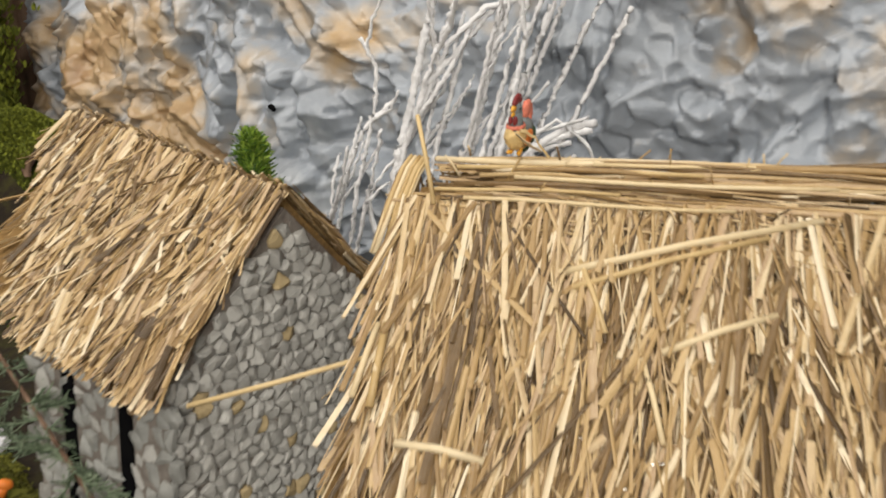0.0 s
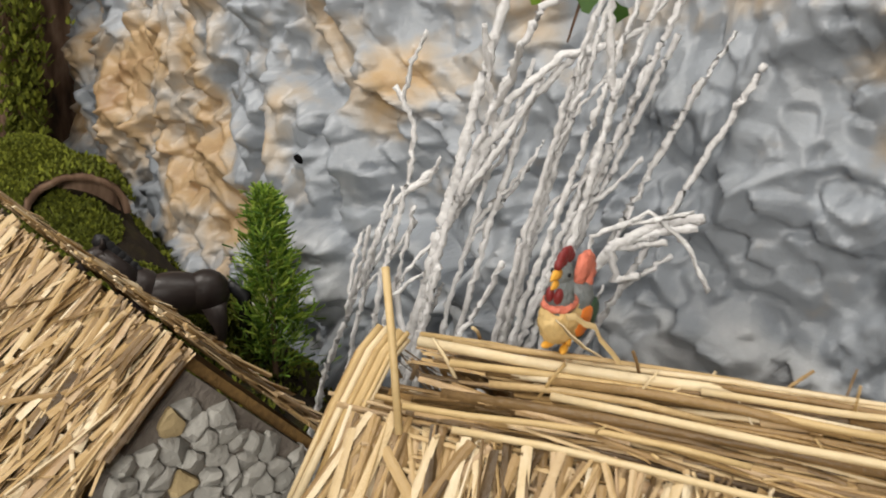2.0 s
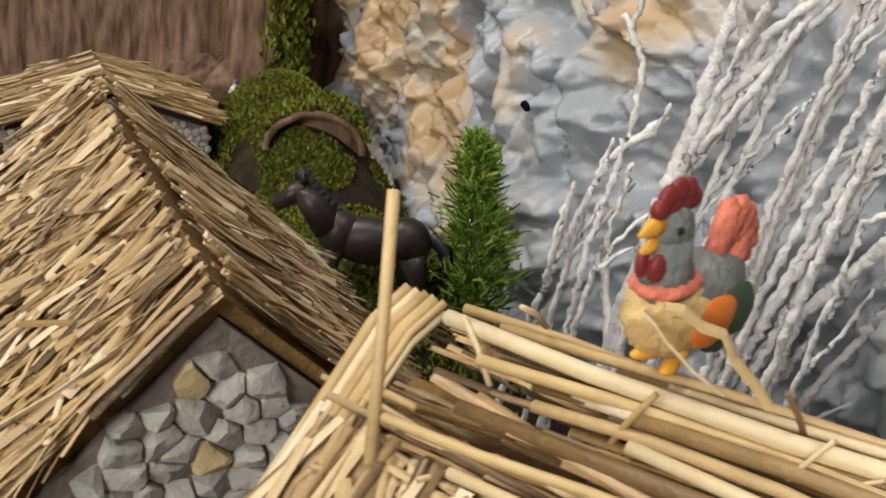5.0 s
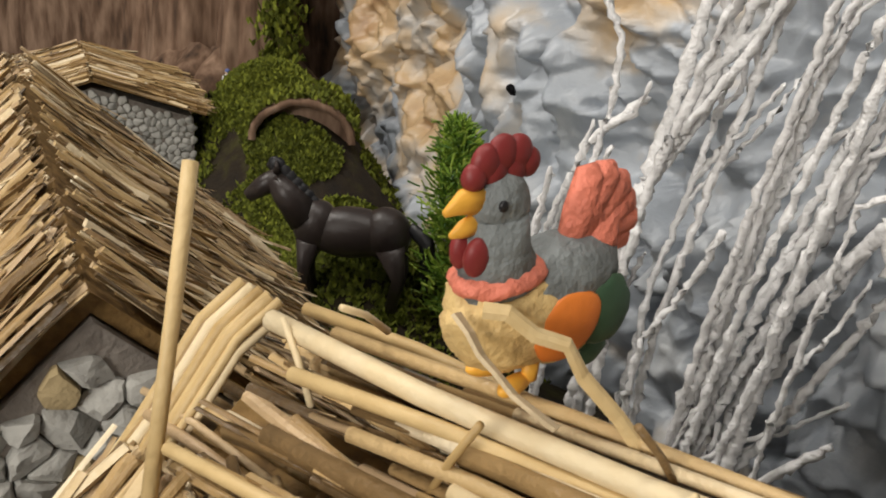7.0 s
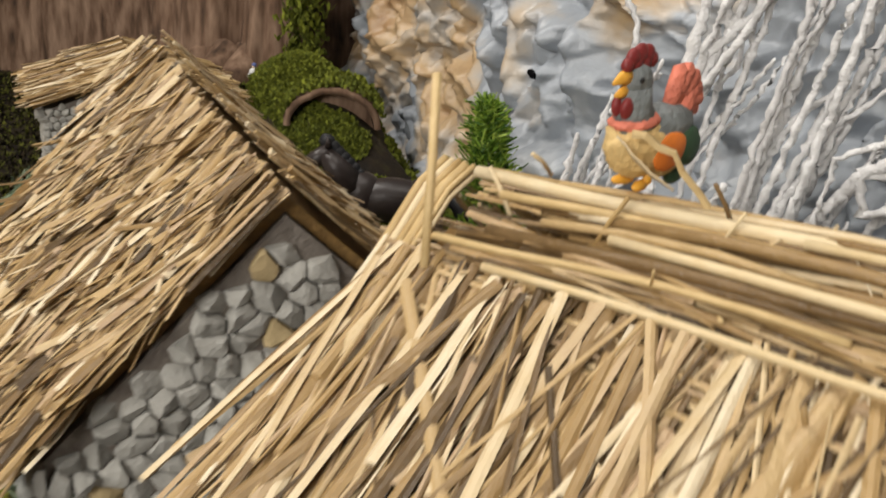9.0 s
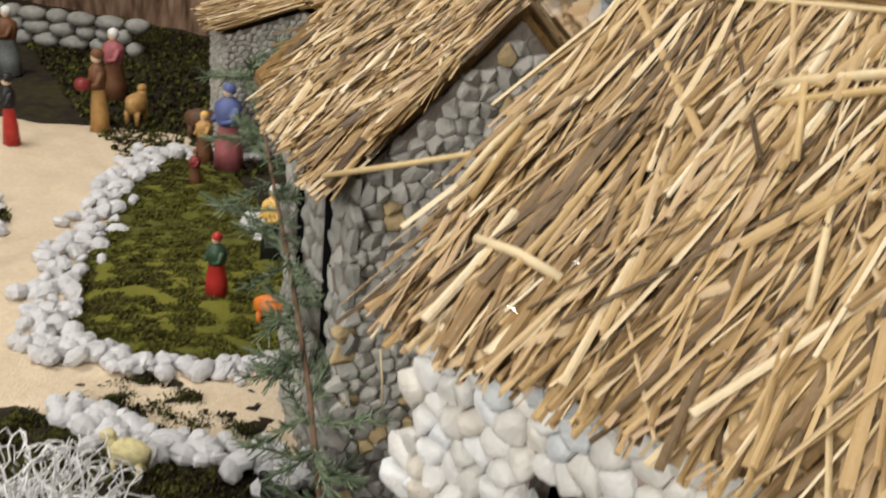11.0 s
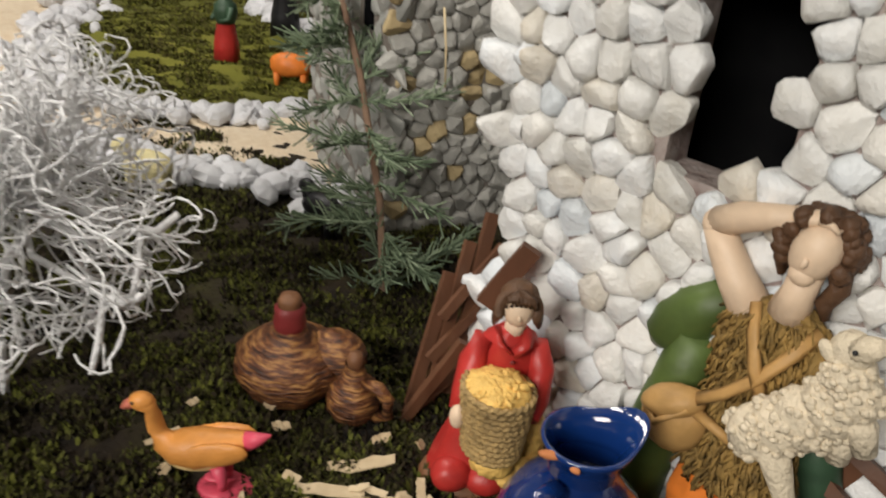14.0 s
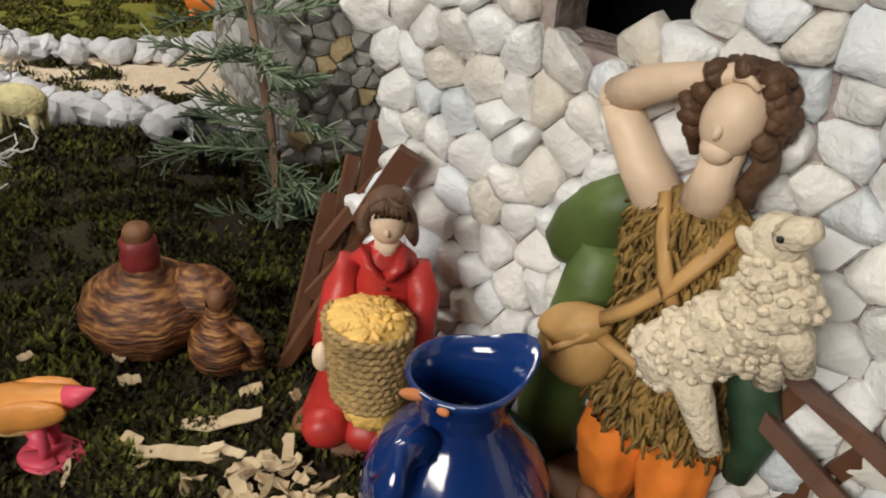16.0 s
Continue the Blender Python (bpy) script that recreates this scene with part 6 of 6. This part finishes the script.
def build_shepherd():
    s, mm, rng = Shapes(), 0.001, random.Random(303)
    def b(c, r, mat, turn=(0, 0, 0), rough=0.0, freq=300, n=20, m=14):
        s.ball([x * mm for x in c], [x * mm for x in r], mat, turn, rough, freq, n, m)
    def l(pts, rad, mat, sides=14):
        s.limb([[x * mm for x in p] for p in pts], [x * mm for x in rad], mat, sides)
    def loft(rings, mat, steps=4, **more):
        s.loft(between([[x * mm for x in r] for r in rings], steps), mat, **more)
    # base, boots, baggy orange trousers
    loft([(12, -2, -2, 34, 20), (12, -2, 1, 34, 20), (12, -2, 4, 29, 16)], P_BROWN, 2, wave=0.04)
    for x in (3, 25):
        b((x, -8, 6), (7, 11, 5), P_BROWN)
        loft([(x, -4, 4, 7, 7), (x, -5, 14, 10, 10), (x, -6, 30, 11.5, 11), (x + 1, -4, 46, 10.5, 10), (x, -3, 62, 8, 8)], P_ORANGE, 5, wave=0.07, lobes=5)
    # fur tunic with hanging tufts
    rings = [(14, -4, 45, 21, 14), (14, -4, 54, 21.5, 14), (13.5, -3, 68, 19, 12.5), (13, -2, 84, 17.5, 11.5), (12.5, -2, 100, 18, 11.5), (12.5, -2, 111, 17.5, 10.5), (13.5, -2, 119, 13, 8), (14.5, -3, 123, 7, 6)]
    loft(rings, P_FUR, 6, n=48, wave=0.02, lobes=9, rough=0.0018, freq=380)
    for i in range(900):
        k = rng.uniform(0, len(rings) - 2.2)
        j, t = int(k), k - int(k)
        x, y, z, rx, ry = [p + (q - p) * t for p, q in zip(rings[j], rings[j + 1])]
        a = rng.uniform(math.pi * 0.9, math.pi * 2.1)
        o = Vector((x + rx * math.cos(a), y + ry * math.sin(a), z + 2)) * mm
        out = Vector((math.cos(a), math.sin(a), 0))
        down = Vector((rng.gauss(0, 0.35), rng.gauss(0, 0.2), -1))
        s.band([o, o + out * 0.0016 + down * 0.003, o + out * 0.0012 + down * rng.uniform(0.005, 0.008)], rng.uniform(0.0011, 0.0022), 0.0012, P_FUR, rng.uniform(-0.5, 0.5))
    # neck, tilted head, curls
    l([(14, -4, 120), (15.5, -5, 129), (16.5, -5, 138)], [7.5, 5.8, 5.6], P_SKIN)
    b((17.2, -5.5, 146), (8.2, 8.8, 11.2), P_SKIN, (0, 14, 0), 0, 300, 26, 18)
    b((16, -9.5, 138.5), (4.6, 4.2, 4.2), P_SKIN, (0, 10, 0))
    b((17, -14.2, 144.5), (1.3, 1.7, 2.2), P_SKIN, (0, 12, 0))
    b((18, 0.5, 149.5), (11.2, 9.0, 10.5), P_HAIR, (0, 14, 0), 0.10, 300, 26, 18)
    for i in range(64):
        a = rng.uniform(-0.75, 3.9)
        x, z = 17.5 + 11.0 * math.cos(a), 147.5 + 10.5 * math.sin(a)
        y = rng.uniform(-9, 4)
        q = rng.uniform(2.2, 3.8)
        b((x + rng.gauss(0, 0.8), y, z + rng.gauss(0, 0.8)), (q, q, q * 0.8), P_HAIR, (rng.uniform(0, 180), rng.uniform(0, 180), 0), 0.22, 520, 10, 7)
    l([(25, -2, 142), (27, -3, 135), (24, -4, 128), (26, -4, 123)], [4.2, 3.6, 3.2, 1.4], P_HAIR)
    l([(9, -2, 142), (6.5, -3, 137), (7.5, -3, 132)], [3.6, 3.0, 1.2], P_HAIR)
    # raised arm, the wrist resting on the head
    l([(1, -2, 114), (-7, -1, 122), (-15, 1, 131), (-20, 2, 138)], [8.0, 7.0, 6.2, 5.6], P_SKIN, 16)
    b((-20, 2, 138.5), (5.8, 5.8, 5.8), P_SKIN)
    l([(-20, 2, 139), (-10, -1, 146), (0, -4, 151), (8, -5, 154.5)], [5.7, 5.6, 4.6, 3.8], P_SKIN, 16)
    b((13, -6, 156.5), (7.5, 4.2, 2.8), P_SKIN, (0, -16, 0))
    for i in range(4):
        l([(16, -9 + 2 * i, 157.5), (20, -9.5 + 2 * i, 158), (23, -9.5 + 2 * i, 156)], [1.4, 1.3, 0.9], P_SKIN, 8)
    # cape: slung at the side, falling behind
    l([(-6, 5, 112), (-17, 6, 103), (-26, 6, 92), (-31, 5, 84), (-33, 5, 79)], [7, 11, 11.5, 9, 4], P_MOSSGREEN, 20)
    l([(-16, 4, 92), (-20, 4, 68), (-24, 4, 44), (-27, 3, 20), (-27, 3, 2)], [10, 11, 12, 12.5, 11], P_MOSSGREEN, 20)
    l([(30, 3, 86), (38, 1, 68), (43, 0, 54), (42, -2, 36)], [7, 8.5, 8, 4], P_GREEN, 18)
    # bag and straps
    b((-11, -15, 64), (13, 8.5, 14.5), P_STRAP, (0, 20, 0), 0.05, 160, 28, 18)
    b((-12, -17, 73), (13.5, 8.0, 6.5), P_STRAP, (0, -26, 0), 0.05, 160, 24, 14)
    l([(-22, -19, 69), (-14, -25, 66), (-4, -22, 76)], [1.2, 1.4, 1.2], P_STRAP, 8)
    s.band([[x * mm for x in p] for p in ((-3, -19, 80), (6, -18.5, 88), (15, -17.5, 99), (22, -14, 110), (27, -6, 119))], 0.0052, 0.0014, P_STRAP, 0.9)
    s.band([[x * mm for x in p] for p in ((4, -8, 121), (8, -14, 112), (13, -17.5, 102), (19, -18, 91))], 0.0052, 0.0014, P_STRAP, 0.9)
    l([(-2, -18, 74), (8, -19, 72), (14, -19, 70)], [2.4, 2.0, 1.6], P_STRAP, 10)
    l([(28, -4, 112), (34, -8, 96), (30, -18, 84), (24, -22, 80)], [6.6, 6.0, 4.8, 4.0], P_FUR, 14)
    # lamb with a curly fleece
    body = [(22, -24, 84, 10.5), (28, -24, 90, 11), (35, -24, 98, 11.5), (42, -24, 107, 11), (46, -24, 114, 9.5), (43, -24, 121, 7.5)]
    for x, y, z, r in body:
        b((x, y, z), (r, 8.5, r), P_WOOL, (0, 0, 0), 0.08, 500, 18, 12)
    b((41.5, -25, 129), (7.0, 6.0, 6.6), P_WOOL, (0, 0, 0), 0.05, 500)
    l([(43, -26, 130.5), (48, -27, 134.5), (50, -27, 136)], [5.0, 3.6, 2.4], P_WOOL)
    b((36, -28, 127), (4.6, 2.0, 2.6), P_WOOL, (0, 40, 0))
    b((43.5, -31.2, 132.2), (0.9, 0.7, 0.9), P_BLACK)
    for pts in ([(46, -24, 108), (52, -25, 105), (55, -25, 97)], [(42, -21, 102), (47, -21, 95), (47.5, -21, 87)], [(28, -26, 84), (33, -26, 75), (37, -25, 66), (40, -25, 61)]):
        l(pts, [6.0, 5.0, 3.8, 3.4][:len(pts)], P_WOOL, 12)
    l([(19, -24, 82), (14, -25, 78)], [4.2, 2.4], P_WOOL, 10)
    for i in range(330):
        x, y, z, r = rng.choice(body)
        a, c = rng.uniform(0, 6.283), rng.uniform(-0.3, 1.0)
        q = math.sqrt(max(0.0, 1 - c * c))
        o = (x + q * math.cos(a) * r * 0.98, y - c * 8.4, z + q * math.sin(a) * r * 0.98)
        k = rng.uniform(1.2, 2.2)
        b(o, (k, k, k * 0.8), P_WOOL, (rng.uniform(0, 180), 0, 0), 0.2, 700, 7, 5)
    return statuette(s, "shepherd_figurine", pose(0.045, 0.425, -0.010, 0, 0, -10), "shepherd figurine in fur and orange carrying a white lamb")


build_shepherd()

# ---- litter on the moss ----
rng = random.Random(90)
for x, y, ln, w, turn in ((-0.083, 0.372, 0.030, 0.008, 35), (-0.083, 0.349, 0.030, 0.007, 30), (-0.125, 0.366, 0.008, 0.006, 60), (-0.140, 0.375, 0.006, 0.004, 0), (-0.087, 0.392, 0.009, 0.005, 50), (-0.100, 0.345, 0.008, 0.005, 10), (-0.148, 0.318, 0.012, 0.006, 0), (-0.165, 0.352, 0.006, 0.004, 90), (-0.108, 0.324, 0.011, 0.003, -50), (-0.160, 0.330, 0.016, 0.0025, 60), (-0.105, 0.405, 0.012, 0.0015, 35), (-0.056, 0.365, 0.009, 0.006, 10), (-0.060, 0.357, 0.012, 0.008, 80)):
    shaving(pose(x, y, ground_top(x, y) + 0.003, rng.uniform(-15, 15), rng.uniform(-15, 15), turn), ln, w, rng, curl=0.15)
for i in range(150):
    x, y = rng.gauss(-0.028, 0.022), rng.gauss(0.345, 0.014)
    shaving(pose(x, y, ground_top(x, y) + 0.002 + rng.uniform(0, 0.004), rng.uniform(-30, 30), rng.uniform(-30, 30), rng.uniform(0, 360)), rng.uniform(0.005, 0.013), rng.uniform(0.002, 0.005), rng, label="pale wood shaving heaped before the girl", curl=0.25)


# ---- back of the display: dark bark panel, ruin wall, black flake for the tear and gap in the paper, ivy ----
def build_bark_panel():
    nx, nz = 60, 26
    vs = []
    for j in range(nz):
        for i in range(nx):
            t = i / (nx - 1)
            x, y, z = -0.98 - 2.4 * t, 2.05 - 0.55 * t * t, -0.10 + 1.9 * j / (nz - 1)
            vs.append((x, y - 0.05 * noise.noise(Vector((x * 4, z * 1.5, 2))) - 0.02 * noise.noise(Vector((x * 14, z * 4, 8))), z))
    fs = [(j * nx + i, j * nx + i + 1, (j + 1) * nx + i + 1, (j + 1) * nx + i) for j in range(nz - 1) for i in range(nx - 1)]
    return tagged(mesh_object("backdrop", vs, fs, BARK, smooth=True), "dark brown bark sheets closing the display behind the tree", "backdrop", kind="structure")


build_bark_panel()


def build_ruin():
    rng = random.Random(71)
    wall = thing("ruin_wall", "low pale grey ruined stone wall behind the lawn", "stone wall", at=(-2.0, 1.5, ground_z(-2.0, 1.5)))
    for row in range(3):
        x = -2.22
        while x < -1.78:
            w = rng.uniform(0.035, 0.07)
            s = Shapes()
            s.ball((0, 0, 0), (w * 0.55, 0.03, 0.019), CEMENT, (0, 0, 0), 0.12, 60, 10, 6)
            ob = s.make("stone", pose(x + w / 2, 1.50 + (x + 2) * 0.5, ground_z(-2.0, 1.5) + 0.018 + row * 0.031, 0, 0, 25))
            ob.parent, ob.matrix_parent_inverse = wall, wall.matrix_world.inverted()
            x += w
            if row > 2 and rng.random() < 0.3:
                x += w


build_ruin()


def dark_flake(name, centre, size, label, rng, points=9, turn=0.0, long=1.0):
    """A small ragged black flake that lies before the paper, in place of a hole's darkness."""
    c = Vector(centre)
    along, up = Vector((0.84, -0.54, 0)), Vector((0, 0, 1))
    vs = []
    for k in (0, 0.003):
        for i in range(points):
            a = 2 * math.pi * i / points
            r = size * rng.uniform(0.55, 1.1)
            p = Vector((math.cos(a) * r, math.sin(a) * r * long))
            p = Vector((p.x * math.cos(turn) - p.y * math.sin(turn), p.x * math.sin(turn) + p.y * math.cos(turn)))
            vs.append(c + along * p.x + up * p.y + Vector((0.003, 0.005, 0)) * k * 300)
    fs = [tuple(range(points)), tuple(range(2 * points - 1, points - 1, -1))] + [(i, (i + 1) % points, (i + 1) % points + points, i + points) for i in range(points)]
    return tagged(mesh_object(name, vs, fs, SHADE_BLACK), label, "tear")


rng = random.Random(12)
samples = [(-0.955 + rng.gauss(0, 0.022), 1.72 + rng.gauss(0, 0.02), 0.10 + 0.55 * rng.random()) for k in range(900)]
tuft_field("hanging_moss", "green moss hanging beside the tree trunk", samples, 0.018, MOSS_BRIGHT, rng, 4, 0.003)
# the hole's shade is a black flake; the paper itself is whole
dark_flake("paper_tear", (-0.325, 1.325, 0.310), 0.009, "small black flake standing in for a dark hole torn in the paper", rng, 8, -0.4, 0.5)


def build_ivy():
    rng = random.Random(6)
    ivy = thing("ivy_sprig", "few yellow-green leaves hanging over the rock face", "plant", at=(-0.02, 1.17, 0.50))
    for i in range(7):
        s = []
        a = rng.uniform(0, 6.3)
        c = Vector((rng.gauss(0, 0.022), rng.gauss(-0.02, 0.006), 0.05 + rng.gauss(0, 0.025)))
        out = []
        for k in range(10):
            b = 2 * math.pi * k / 10
            r = 0.010 * (1 + 0.25 * math.cos(3 * b))
            out.append(c + Vector((math.cos(b + a) * r, 0.35 * math.sin(b) * r, math.sin(b + a) * r)))
        vs = out + [p + Vector((0, 0.0012, 0)) for p in out]
        fs = [tuple(range(10)), tuple(range(19, 9, -1))] + [(k, (k + 1) % 10, (k + 1) % 10 + 10, k + 10) for k in range(10)]
        mesh_object("leaf", vs, fs, FERN, ivy)
    vs, fs = [], []
    tube(vs, fs, [(0.0, 0, 0.14), (0.01, -0.01, 0.06), (0.0, -0.015, 0.0)], [0.002, 0.002, 0.001], 6)
    mesh_object("stem", vs, fs, BARK, ivy)


build_ivy()

loose_straw([(-0.193, 0.585, 0.135), (-0.190, 0.586, 0.110), (-0.189, 0.587, 0.086)], 0.0016, label="thin pale straw hanging on the grey wall")
